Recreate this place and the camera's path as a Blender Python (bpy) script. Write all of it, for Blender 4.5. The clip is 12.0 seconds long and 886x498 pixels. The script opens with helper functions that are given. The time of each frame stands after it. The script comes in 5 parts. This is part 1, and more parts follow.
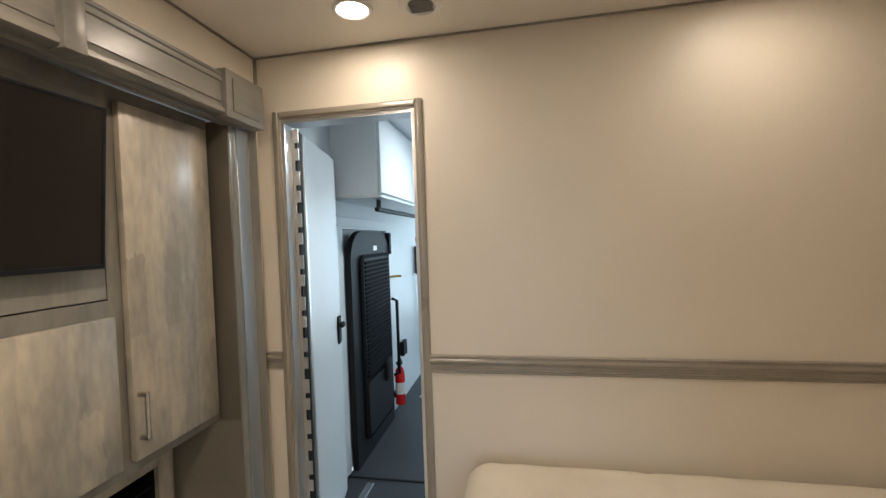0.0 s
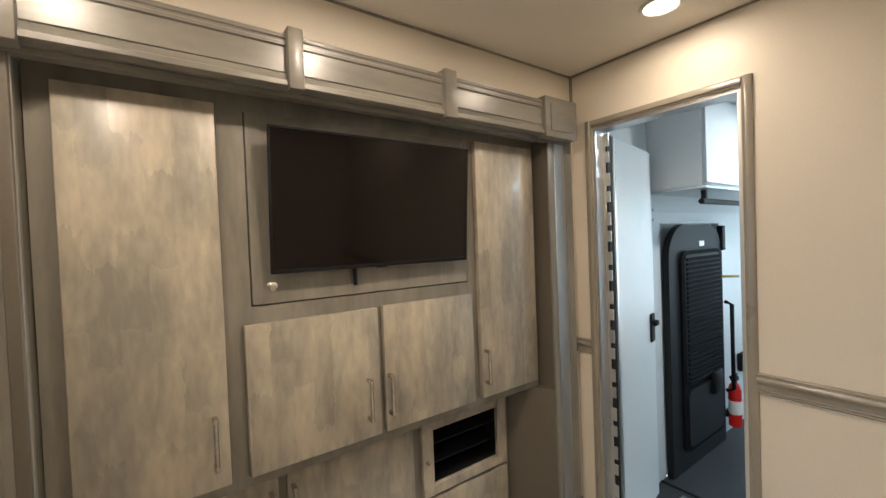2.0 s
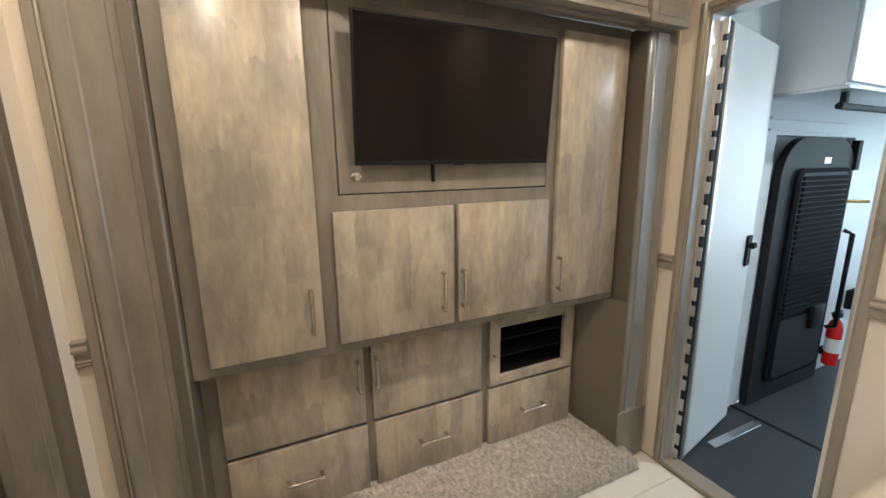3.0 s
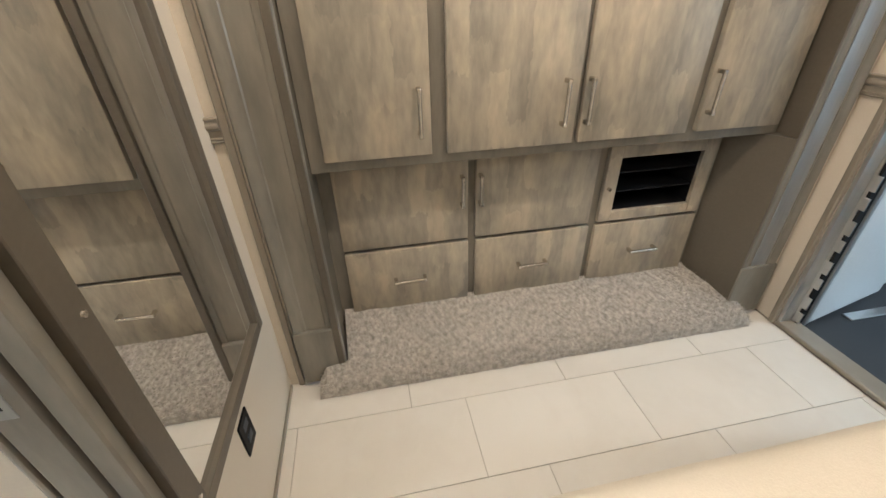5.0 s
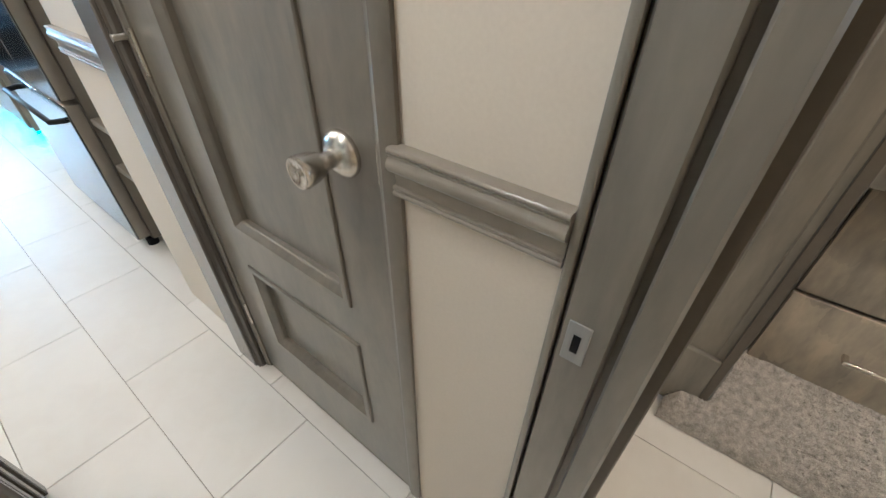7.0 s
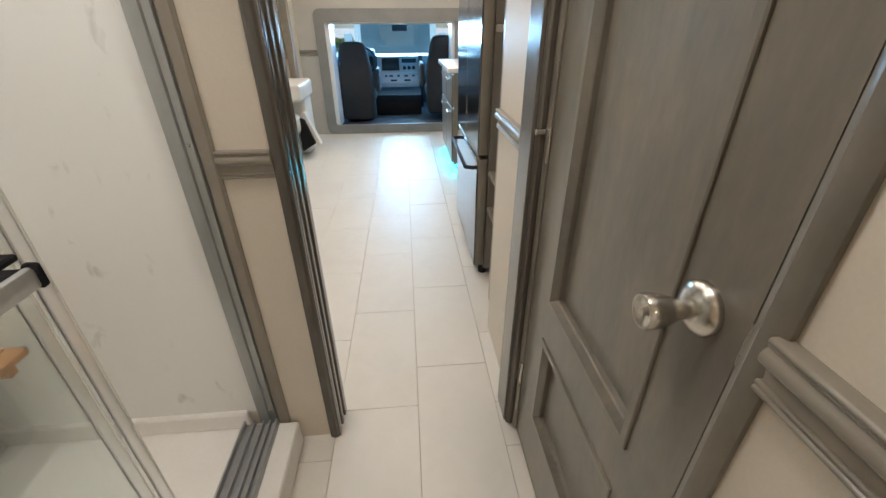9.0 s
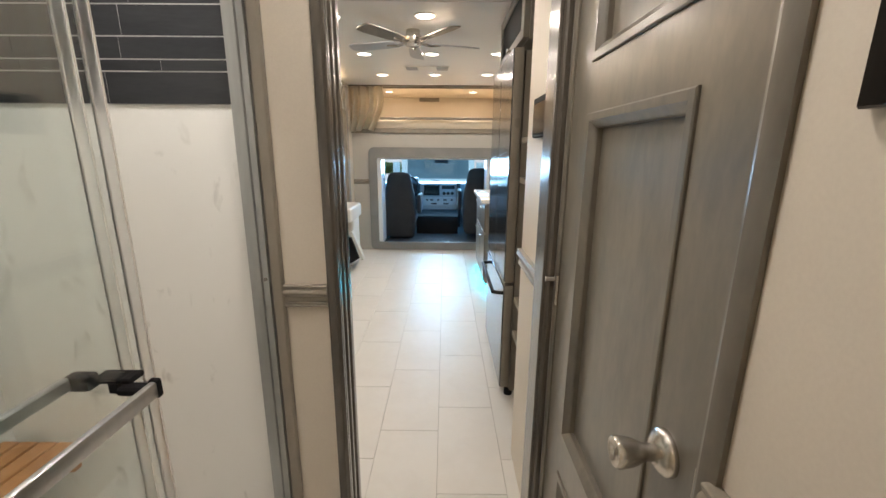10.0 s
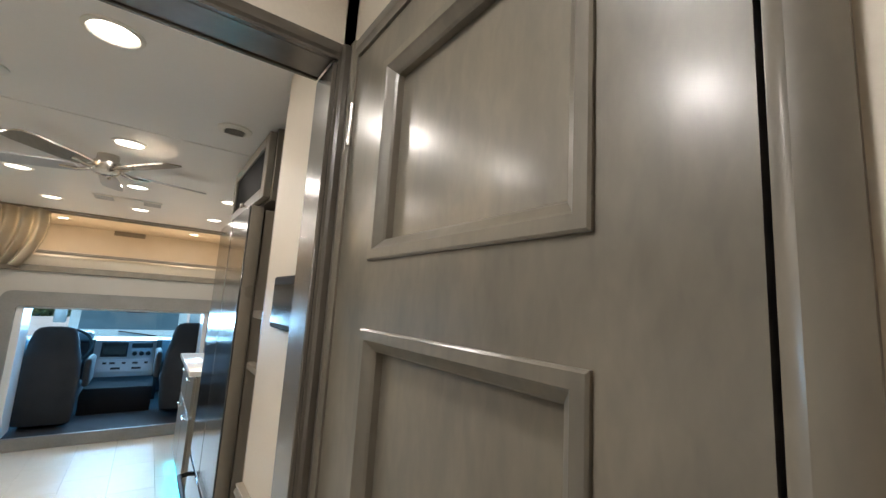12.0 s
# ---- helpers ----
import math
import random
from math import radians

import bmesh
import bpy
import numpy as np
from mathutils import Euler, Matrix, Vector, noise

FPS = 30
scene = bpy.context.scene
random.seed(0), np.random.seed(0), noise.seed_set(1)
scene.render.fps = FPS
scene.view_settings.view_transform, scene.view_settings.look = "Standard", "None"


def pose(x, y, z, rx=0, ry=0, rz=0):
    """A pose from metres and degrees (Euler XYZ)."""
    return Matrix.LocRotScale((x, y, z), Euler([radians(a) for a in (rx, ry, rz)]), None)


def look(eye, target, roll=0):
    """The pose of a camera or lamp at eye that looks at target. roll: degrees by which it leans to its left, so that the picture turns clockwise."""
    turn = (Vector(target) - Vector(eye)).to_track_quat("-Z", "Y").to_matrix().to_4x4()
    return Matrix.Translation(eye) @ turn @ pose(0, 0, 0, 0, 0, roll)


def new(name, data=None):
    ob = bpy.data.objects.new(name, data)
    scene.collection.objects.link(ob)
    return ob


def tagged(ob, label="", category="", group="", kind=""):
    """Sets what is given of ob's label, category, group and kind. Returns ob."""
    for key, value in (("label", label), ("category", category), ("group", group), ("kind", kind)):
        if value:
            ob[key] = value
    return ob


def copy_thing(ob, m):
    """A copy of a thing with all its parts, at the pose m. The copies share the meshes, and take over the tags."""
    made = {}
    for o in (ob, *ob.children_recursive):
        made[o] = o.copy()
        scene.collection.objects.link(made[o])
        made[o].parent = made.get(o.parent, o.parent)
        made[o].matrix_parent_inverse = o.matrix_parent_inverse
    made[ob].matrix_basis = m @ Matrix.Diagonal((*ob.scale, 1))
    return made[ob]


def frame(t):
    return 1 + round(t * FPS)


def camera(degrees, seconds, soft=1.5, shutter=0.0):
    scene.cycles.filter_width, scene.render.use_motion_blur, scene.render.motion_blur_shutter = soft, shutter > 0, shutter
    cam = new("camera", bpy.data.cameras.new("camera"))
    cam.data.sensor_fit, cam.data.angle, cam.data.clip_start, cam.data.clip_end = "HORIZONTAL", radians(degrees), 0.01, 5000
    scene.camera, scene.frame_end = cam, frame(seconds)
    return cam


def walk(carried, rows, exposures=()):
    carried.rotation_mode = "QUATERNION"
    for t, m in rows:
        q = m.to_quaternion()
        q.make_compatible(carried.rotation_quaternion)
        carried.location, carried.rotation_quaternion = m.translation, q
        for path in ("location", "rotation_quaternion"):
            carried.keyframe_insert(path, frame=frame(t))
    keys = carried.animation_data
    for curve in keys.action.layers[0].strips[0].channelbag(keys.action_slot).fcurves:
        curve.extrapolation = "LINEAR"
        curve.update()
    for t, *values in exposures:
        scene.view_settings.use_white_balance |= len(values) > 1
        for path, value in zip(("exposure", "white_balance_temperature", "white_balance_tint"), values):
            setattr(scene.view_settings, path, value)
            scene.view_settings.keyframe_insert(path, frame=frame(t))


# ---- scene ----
cam = camera(95.0, 12.0)
PATH = [
    (0, (-0.038, 0.208, 1.499), (-0.402, 2.174, 1.446), -2.0),
    (0.5, (-0.062, 0.19, 1.507), (-0.848, 2.029, 1.476), -2.4),
    (1, (-0.051, 0.163, 1.516), (-1.229, 1.779, 1.519), -2.7),
    (1.5, (0.024, 0.143, 1.522), (-1.407, 1.54, 1.527), -2.6),
    (2, (0.107, 0.114, 1.529), (-1.517, 1.28, 1.487), -2.2),
    (2.5, (0.128, 0.093, 1.511), (-1.611, 1.064, 1.333), -1.4),
    (3, (0.112, 0.093, 1.449), (-1.658, 0.929, 1.039), -0.7),
    (3.2, (0.101, 0.091, 1.419), (-1.658, 0.899, 0.916), -0.3),
    (4.8, (0.065, 0.098, 1.286), (-1.599, 0.506, 0.254), -1.2),
    (5, (0.062, 0.072, 1.288), (-1.61, 0.377, 0.233), -1.5),
    (5.5, (0.037, -0.012, 1.296), (-1.631, 0.013, 0.193), -1.5),
    (6, (0.026, -0.134, 1.28), (-1.59, -0.439, 0.143), -1.1),
    (6.5, (0.02, -0.24, 1.272), (-1.458, -0.882, 0.086), -0.0),
    (7, (-0.025, -0.344, 1.258), (-1.27, -1.294, 0.013), 0.8),
    (7.5, (-0.056, -0.46, 1.243), (-1.004, -1.663, -0.043), 0.8),
    (7.7, (-0.042, -0.498, 1.237), (-0.868, -1.785, -0.052), 0.9),
    (9.3, (-0.008, -0.359, 1.351), (-0.065, -2.172, 0.509), -0.2),
    (9.5, (-0.012, -0.324, 1.379), (-0.033, -2.181, 0.639), -0.0),
    (10, (-0.026, -0.258, 1.442), (-0.019, -2.202, 0.97), 0.4),
    (10.5, (-0.039, -0.249, 1.486), (-0.118, -2.238, 1.302), 1.0),
    (11, (-0.053, -0.331, 1.513), (-0.412, -2.298, 1.517), 2.6),
    (11.5, (-0.06, -0.506, 1.547), (-0.842, -2.339, 1.715), 3.4),
    (12, (-0.071, -0.626, 1.569), (-1.213, -2.244, 1.85), 3.5),
]
EXPOSURES = [(0, -0.02, 6300, 10), (1, 0.02, 6350, 10), (2, 0.08, 6450, 10), (2.5, 0.16, 6450, 10), (3.2, 0.36, 6300, 10), (4.8, 0.48, 6200, 10), (5.5, 0.52, 5950, 10), (6, 0.52, 5800, 10), (6.5, 0.40, 5800, 10), (7, 0.22, 5900, 10), (7.7, 0.06, 6100, 10), (9.5, -0.2, 6600, 13), (10.5, -0.36, 6800, 14), (11, -0.54, 6900, 15), (11.5, -0.44, 6800, 14), (12, -0.38, 6400, 11)]
walk(cam, [(t, look(eye, target, roll)) for t, eye, target, roll in PATH], EXPOSURES)

# ---- world, sun, large lights ----
world = bpy.data.worlds.new("sky")
scene.world = world
world.use_nodes = True
wn = world.node_tree.nodes
sky = wn.new("ShaderNodeTexSky")
sky.sky_type, sky.sun_disc = "NISHITA", False
sky.sun_elevation, sky.sun_rotation = radians(80), radians(0)
world.node_tree.links.new(sky.outputs[0], wn["Background"].inputs[0])
wn["Background"].inputs[1].default_value = 0.15
sun = new("sun", bpy.data.lights.new("sun", "SUN"))
sun.data.energy, sun.data.angle, sun.data.color = 5.0, radians(0.5), (1.0, 0.95, 0.88)
sun.matrix_world = look((0, 0, 20), (0, -3.5, 0))
WARM, COOL, DAY = (1.0, 0.83, 0.65), (1.0, 0.92, 0.82), (0.34, 0.68, 1.0)


def area(name, eye, target, sx, sy, watts, colour, disk=False):
    lamp = new(name, bpy.data.lights.new(name, "AREA"))
    lamp.data.shape = "DISK" if disk else "RECTANGLE"
    lamp.data.size, lamp.data.energy, lamp.data.color = sx, watts, colour
    if not disk:
        lamp.data.size_y = sy
    lamp.matrix_world = look(eye, target)
    return lamp


windshield_lamp = area("windshield_daylight", (0.2, -8.15, 1.38), (0.2, -5.0, 0.15), 2.0, 0.8, 85, DAY)
windshield_lamp.data.spread = radians(95)
area("cab_window_daylight", (1.29, -7.45, 1.15), (0.2, -7.5, 0.6), 1.3, 0.6, 60, (0.12, 0.52, 1.0))
area("cab_window_daylight", (-0.89, -7.45, 1.15), (0.2, -7.5, 0.6), 1.3, 0.6, 60, (0.12, 0.52, 1.0))
# added fill lamp out of view at the rear, brightens the garage
area("garage_fill", (0.0, 6.3, 1.3), (0.0, 3.0, 1.0), 2.0, 1.8, 34, (0.62, 0.86, 1.0))

# ---- materials ----


def surf(name, c1, c2, scale=(1, 1, 1), size=3.0, fine=40.0, rough=(0.4, 0.55), metal=0.0, bump=0.05, coat=0.0, spec=0.5, distort=0.0, lo=0.35, hi=0.65, finemix=0.35, stave=0.0):
    m = bpy.data.materials.new(name)
    m.use_nodes = True
    nodes, links = m.node_tree.nodes, m.node_tree.links
    p = nodes["Principled BSDF"]
    tc, info = nodes.new("ShaderNodeTexCoord"), nodes.new("ShaderNodeObjectInfo")
    mul = nodes.new("ShaderNodeMath")
    mul.operation = "MULTIPLY"
    mul.inputs[1].default_value = 37.0
    links.new(info.outputs["Random"], mul.inputs[0])
    add = nodes.new("ShaderNodeVectorMath")
    add.operation = "ADD"
    links.new(tc.outputs["Object"], add.inputs[0])
    links.new(mul.outputs[0], add.inputs[1])
    mp = nodes.new("ShaderNodeMapping")
    mp.inputs["Scale"].default_value = scale
    links.new(add.outputs[0], mp.inputs["Vector"])
    big, small = nodes.new("ShaderNodeTexNoise"), nodes.new("ShaderNodeTexNoise")
    for n, s, d in ((big, size, 5), (small, fine, 4)):
        n.inputs["Scale"].default_value, n.inputs["Detail"].default_value = s, d
        n.inputs["Distortion"].default_value = distort
        links.new(mp.outputs[0], n.inputs["Vector"])
    mix = nodes.new("ShaderNodeMix")
    mix.data_type = "FLOAT"
    mix.inputs[0].default_value = finemix
    links.new(big.outputs["Fac"], mix.inputs[2])
    links.new(small.outputs["Fac"], mix.inputs[3])
    ramp = nodes.new("ShaderNodeValToRGB")
    ramp.color_ramp.elements[0].position, ramp.color_ramp.elements[1].position = lo, hi
    ramp.color_ramp.elements[0].color, ramp.color_ramp.elements[1].color = (*c1, 1), (*c2, 1)
    tone = mix.outputs[0]
    if stave:
        sep, com = nodes.new("ShaderNodeSeparateXYZ"), nodes.new("ShaderNodeCombineXYZ")
        links.new(add.outputs[0], sep.inputs[0])
        links.new(sep.outputs[2], com.inputs[0])
        links.new(sep.outputs[1], com.inputs[1])
        wob = nodes.new("ShaderNodeVectorMath")
        wob.operation = "MULTIPLY_ADD"
        wob.inputs[1].default_value = (0.10, 0.035, 0.0)
        links.new(small.outputs["Color"], wob.inputs[0])
        links.new(com.outputs[0], wob.inputs[2])
        brick = nodes.new("ShaderNodeTexBrick")
        brick.inputs["Color1"].default_value, brick.inputs["Color2"].default_value, brick.inputs["Mortar"].default_value = (0, 0, 0, 1), (1, 1, 1, 1), (0.5, 0.5, 0.5, 1)
        for key, value in (("Scale", 1.0), ("Mortar Size", 0.0), ("Brick Width", 0.24), ("Row Height", 0.062)):
            brick.inputs[key].default_value = value
        brick.offset = 0.37
        links.new(wob.outputs[0], brick.inputs["Vector"])
        join = nodes.new("ShaderNodeMix")
        join.data_type = "FLOAT"
        join.inputs[0].default_value = stave
        links.new(mix.outputs[0], join.inputs[2])
        links.new(brick.outputs["Color"], join.inputs[3])
        tone = join.outputs[0]
    links.new(tone, ramp.inputs[0])
    links.new(ramp.outputs[0], p.inputs["Base Color"])
    mr = nodes.new("ShaderNodeMapRange")
    mr.inputs[3].default_value, mr.inputs[4].default_value = rough
    links.new(big.outputs["Fac"], mr.inputs[0])
    links.new(mr.outputs[0], p.inputs["Roughness"])
    p.inputs["Metallic"].default_value = metal
    p.inputs["Specular IOR Level"].default_value = spec
    p.inputs["Coat Weight"].default_value = coat
    p.inputs["Coat Roughness"].default_value = 0.2
    if bump:
        b = nodes.new("ShaderNodeBump")
        b.inputs["Strength"].default_value, b.inputs["Distance"].default_value = bump, 0.003
        links.new(small.outputs["Fac"], b.inputs["Height"])
        links.new(b.outputs[0], p.inputs["Normal"])
    return m


def glow(name, colour, strength):
    m = bpy.data.materials.new(name)
    m.use_nodes = True
    p = m.node_tree.nodes["Principled BSDF"]
    p.inputs["Base Color"].default_value = (*colour, 1)
    p.inputs["Emission Color"].default_value = (*colour, 1)
    p.inputs["Emission Strength"].default_value = strength
    return m


def glassy(name, tint, rough=0.0):
    m = bpy.data.materials.new(name)
    m.use_nodes = True
    p = m.node_tree.nodes["Principled BSDF"]
    p.inputs["Base Color"].default_value = (*tint, 1)
    p.inputs["Roughness"].default_value = rough
    p.inputs["Transmission Weight"].default_value = 1.0
    p.inputs["IOR"].default_value = 1.45
    return m


WALL = surf("wall_vinyl", (0.64, 0.575, 0.485), (0.68, 0.615, 0.52), size=2, fine=180, rough=(0.42, 0.5), bump=0.06, finemix=0.5)
CEIL = surf("ceiling_vinyl", (0.77, 0.725, 0.655), (0.81, 0.765, 0.695), size=1.5, fine=150, rough=(0.3, 0.38), bump=0.03)
DOORWOOD = surf("pale_driftwood", (0.235, 0.217, 0.184), (0.475, 0.408, 0.312), scale=(1, 2.4, 0.8), size=4.2, fine=22, rough=(0.35, 0.47), bump=0.02, distort=0.15, lo=0.36, hi=0.64, finemix=0.3, coat=0.13, stave=0.13)
FRAMEWOOD = surf("grey_driftwood", (0.160, 0.149, 0.126), (0.250, 0.230, 0.192), scale=(2.2, 2.2, 0.5), size=5, fine=30, rough=(0.27, 0.38), bump=0.015, distort=0.3, coat=0.35, finemix=0.25)
FRAMEWOODY = surf("grey_driftwood_long", (0.150, 0.141, 0.122), (0.225, 0.208, 0.178), scale=(2.2, 0.5, 2.2), size=5, fine=30, rough=(0.30, 0.38), bump=0.015, distort=0.3, coat=0.2, finemix=0.22)
GLOSSWOOD = surf("lacquered_grey_wood", (0.122, 0.111, 0.091), (0.198, 0.174, 0.136), scale=(1.8, 2.2, 0.8), size=4.5, fine=30, rough=(0.25, 0.36), bump=0.012, distort=0.5, coat=0.45, finemix=0.25)
SIDEPANEL = surf("brown_panel", (0.100, 0.086, 0.066), (0.122, 0.105, 0.081), size=2, fine=90, rough=(0.4, 0.5))
TRIM = surf("taupe_trim", (0.235, 0.207, 0.168), (0.28, 0.248, 0.202), scale=(1.5, 1.5, 1), size=5, fine=35, rough=(0.25, 0.33), bump=0.01, coat=0.25, finemix=0.2)
DARKTRIM = surf("dark_lacquered_trim", (0.080, 0.070, 0.057), (0.115, 0.101, 0.083), scale=(1.5, 1.5, 0.6), size=5, fine=30, rough=(0.2, 0.28), bump=0.01, coat=0.5, finemix=0.2)
TILE = surf("cream_tile", (0.64, 0.60, 0.535), (0.70, 0.668, 0.608), size=2.2, fine=14, rough=(0.4, 0.52), bump=0.012, distort=0.8, lo=0.25, hi=0.6)
GROUT = surf("grout", (0.32, 0.29, 0.24), (0.38, 0.345, 0.29), size=30, fine=200, rough=(0.8, 0.9), bump=0.2)
CARPET = surf("carpet_pile", (0.28, 0.26, 0.232), (0.66, 0.615, 0.55), size=55, fine=420, rough=(0.95, 1.0), bump=0.6, spec=0.1, lo=0.38, hi=0.63, finemix=0.55)
STEEL = surf("brushed_nickel", (0.55, 0.52, 0.47), (0.66, 0.63, 0.58), scale=(1, 1, 8), size=8, fine=60, rough=(0.2, 0.3), metal=1.0, bump=0.02)
ALU = surf("aluminium", (0.60, 0.61, 0.61), (0.72, 0.72, 0.72), scale=(1, 1, 0.1), size=10, fine=80, rough=(0.3, 0.42), metal=1.0, bump=0.03)
ALUGREY = surf("grey_satin_aluminium", (0.32, 0.33, 0.33), (0.40, 0.41, 0.41), scale=(1, 1, 0.1), size=10, fine=80, rough=(0.35, 0.45), metal=0.6, bump=0.03)
JAMBMETAL = surf("satin_jamb", (0.36, 0.37, 0.36), (0.44, 0.45, 0.44), scale=(1, 1, 0.1), size=10, fine=80, rough=(0.32, 0.42), metal=0.7, bump=0.02)
BLINDBLACK = surf("black_blind_fabric", (0.006, 0.007, 0.009), (0.010, 0.011, 0.013), size=8, fine=160, spec=0.05, rough=(0.7, 0.8), bump=0.1)
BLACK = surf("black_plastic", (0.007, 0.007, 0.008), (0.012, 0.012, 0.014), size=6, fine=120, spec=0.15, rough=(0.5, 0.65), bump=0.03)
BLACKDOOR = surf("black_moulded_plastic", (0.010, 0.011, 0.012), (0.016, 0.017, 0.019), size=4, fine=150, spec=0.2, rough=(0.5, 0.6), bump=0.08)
TVGLASS = surf("matt_screen", (0.004, 0.003, 0.003), (0.006, 0.004, 0.004), size=2, fine=10, spec=0.4, rough=(0.07, 0.09), bump=0.0)
SCREEN = surf("screen_glass", (0.006, 0.005, 0.005), (0.008, 0.007, 0.006), size=2, fine=10, spec=0.35, rough=(0.13, 0.16), bump=0.0)
RUBBER = surf("black_rubber_floor", (0.018, 0.021, 0.026), (0.03, 0.034, 0.04), size=5, fine=220, rough=(0.5, 0.7), bump=0.3)
WHITEPANEL = surf("white_panel", (0.70, 0.73, 0.74), (0.76, 0.78, 0.79), size=2, fine=60, rough=(0.35, 0.45), bump=0.03)
WHITEPLASTIC = surf("white_plastic", (0.74, 0.72, 0.68), (0.80, 0.78, 0.74), size=4, fine=80, rough=(0.3, 0.4), bump=0.02)
MARBLE = surf("marble_panel", (0.60, 0.60, 0.57), (0.80, 0.80, 0.77), scale=(1, 1, 0.55), size=5.0, fine=14, rough=(0.12, 0.2), bump=0.0, distort=1.8, lo=0.30, hi=0.40, finemix=0.4)
SLATE = surf("charcoal_tile", (0.016, 0.018, 0.022), (0.032, 0.034, 0.038), scale=(0.5, 1, 3), size=6, fine=50, rough=(0.3, 0.42), bump=0.06)
LIGHTGROUT = surf("light_grout", (0.50, 0.50, 0.49), (0.58, 0.58, 0.56), size=20, fine=200, rough=(0.8, 0.9), bump=0.1)
TEAK = surf("teak_slat", (0.42, 0.19, 0.07), (0.58, 0.29, 0.12), scale=(0.5, 4, 4), size=6, fine=40, rough=(0.4, 0.5), bump=0.08, distort=0.6)
LINEN = surf("cream_bedspread", (0.66, 0.60, 0.50), (0.74, 0.68, 0.58), scale=(1, 1, 1), size=6, fine=260, rough=(0.85, 0.95), bump=0.25, spec=0.2)
CURTAIN = surf("beige_curtain", (0.60, 0.53, 0.41), (0.72, 0.65, 0.53), size=6, fine=220, rough=(0.85, 0.95), bump=0.2, spec=0.2)
LEATHER = surf("cream_leather", (0.66, 0.62, 0.56), (0.74, 0.70, 0.64), size=5, fine=140, rough=(0.4, 0.5), bump=0.15)
SEATCLOTH = surf("charcoal_cloth", (0.018, 0.020, 0.024), (0.030, 0.032, 0.037), size=8, fine=260, rough=(0.8, 0.95), bump=0.3)
DASH = surf("grey_dashboard", (0.045, 0.055, 0.068), (0.065, 0.078, 0.092), size=4, fine=150, rough=(0.5, 0.6), bump=0.1)
DASHTRIM = surf("silver_dash_trim", (0.17, 0.205, 0.23), (0.23, 0.27, 0.295), size=4, fine=80, rough=(0.3, 0.4), metal=0.4)
GREYTRIM = surf("grey_surround", (0.20, 0.20, 0.195), (0.26, 0.255, 0.245), size=4, fine=60, rough=(0.4, 0.5))
FRIDGE = surf("black_stainless", (0.13, 0.135, 0.14), (0.17, 0.175, 0.18), scale=(1, 1, 0.1), size=6, fine=60, rough=(0.12, 0.18), metal=0.85, bump=0.01)
QUARTZ = surf("white_quartz", (0.74, 0.73, 0.71), (0.82, 0.81, 0.79), size=9, fine=60, rough=(0.12, 0.2), bump=0.0)
RED = surf("red_enamel", (0.55, 0.012, 0.012), (0.66, 0.02, 0.02), size=5, fine=50, rough=(0.2, 0.3), bump=0.01)
BRASS = surf("brass", (0.62, 0.42, 0.16), (0.70, 0.50, 0.22), size=8, fine=60, rough=(0.25, 0.35), metal=1.0)
MIRROR = surf("silvered_glass", (0.86, 0.87, 0.86), (0.88, 0.88, 0.88), rough=(0.01, 0.015), metal=1.0, bump=0.0)
SEAL = glassy("clear_seal", (0.96, 0.97, 0.96), 0.28)
CLEAR = glassy("clear_glass", (0.93, 0.97, 0.96))
LIT = glow("lit_diffuser", (1.0, 0.90, 0.74), 9.0)
INK = glow("panel_legend", (0.80, 0.88, 1.0), 0.5)
BLUELED = glow("blue_led", (0.1, 0.25, 1.0), 3.0)
COVE = glow("cove_led", (1.0, 0.74, 0.42), 22.0)
FLOORLED = glow("plinth_led", (0.01, 0.60, 0.85), 32.0)
ASPHALT = surf("concrete_lot", (0.36, 0.40, 0.42), (0.44, 0.48, 0.50), size=1.2, fine=80, rough=(0.85, 0.95), bump=0.4)
# white truck paint with the blue of open shade put into the base
CARWHITE = surf("blue_shaded_car_paint", (0.36, 0.58, 0.66), (0.42, 0.63, 0.71), size=2, fine=40, rough=(0.15, 0.25), coat=0.5, bump=0.0)
CARGLASS = surf("blue_car_glass", (0.05, 0.12, 0.16), (0.08, 0.16, 0.21), spec=0.2, rough=(0.12, 0.18), bump=0.0)
LEAF = surf("hedge_foliage", (0.06, 0.12, 0.03), (0.12, 0.22, 0.08), size=4, fine=30, rough=(0.7, 0.9), bump=0.4)
WARMWOOD = surf("valance_wood", (0.22, 0.19, 0.15), (0.30, 0.265, 0.215), scale=(3, 0.4, 3), size=4, fine=30, rough=(0.3, 0.4))
BUNKWALL = surf("bunk_vinyl", (0.66, 0.58, 0.46), (0.72, 0.64, 0.52), size=3, fine=150, rough=(0.5, 0.6))

# darker than the other walls: the bulkhead's shade is mixed into its base
CABWALL_SHADED = surf("cab_wall_vinyl_shaded", (0.44, 0.42, 0.38), (0.50, 0.48, 0.44), size=2, fine=150, rough=(0.45, 0.55), bump=0.03)
CEILWHITE = surf("white_ceiling_vinyl", (0.76, 0.75, 0.74), (0.80, 0.79, 0.78), size=1.5, fine=150, rough=(0.3, 0.4), bump=0.03)
FANBLADE = surf("pale_fan_blade", (0.40, 0.41, 0.44), (0.46, 0.47, 0.50), scale=(1, 1, 1), size=3, fine=40, rough=(0.25, 0.35), bump=0.02)

# ---- building helpers ----


def finish(name, bm, material, smooth=40):
    me = bpy.data.meshes.new(name)
    bm.normal_update()
    bm.to_mesh(me)
    bm.free()
    me.materials.append(material)
    if smooth:
        me.shade_smooth()
        me.set_sharp_from_angle(angle=radians(smooth))
    return me


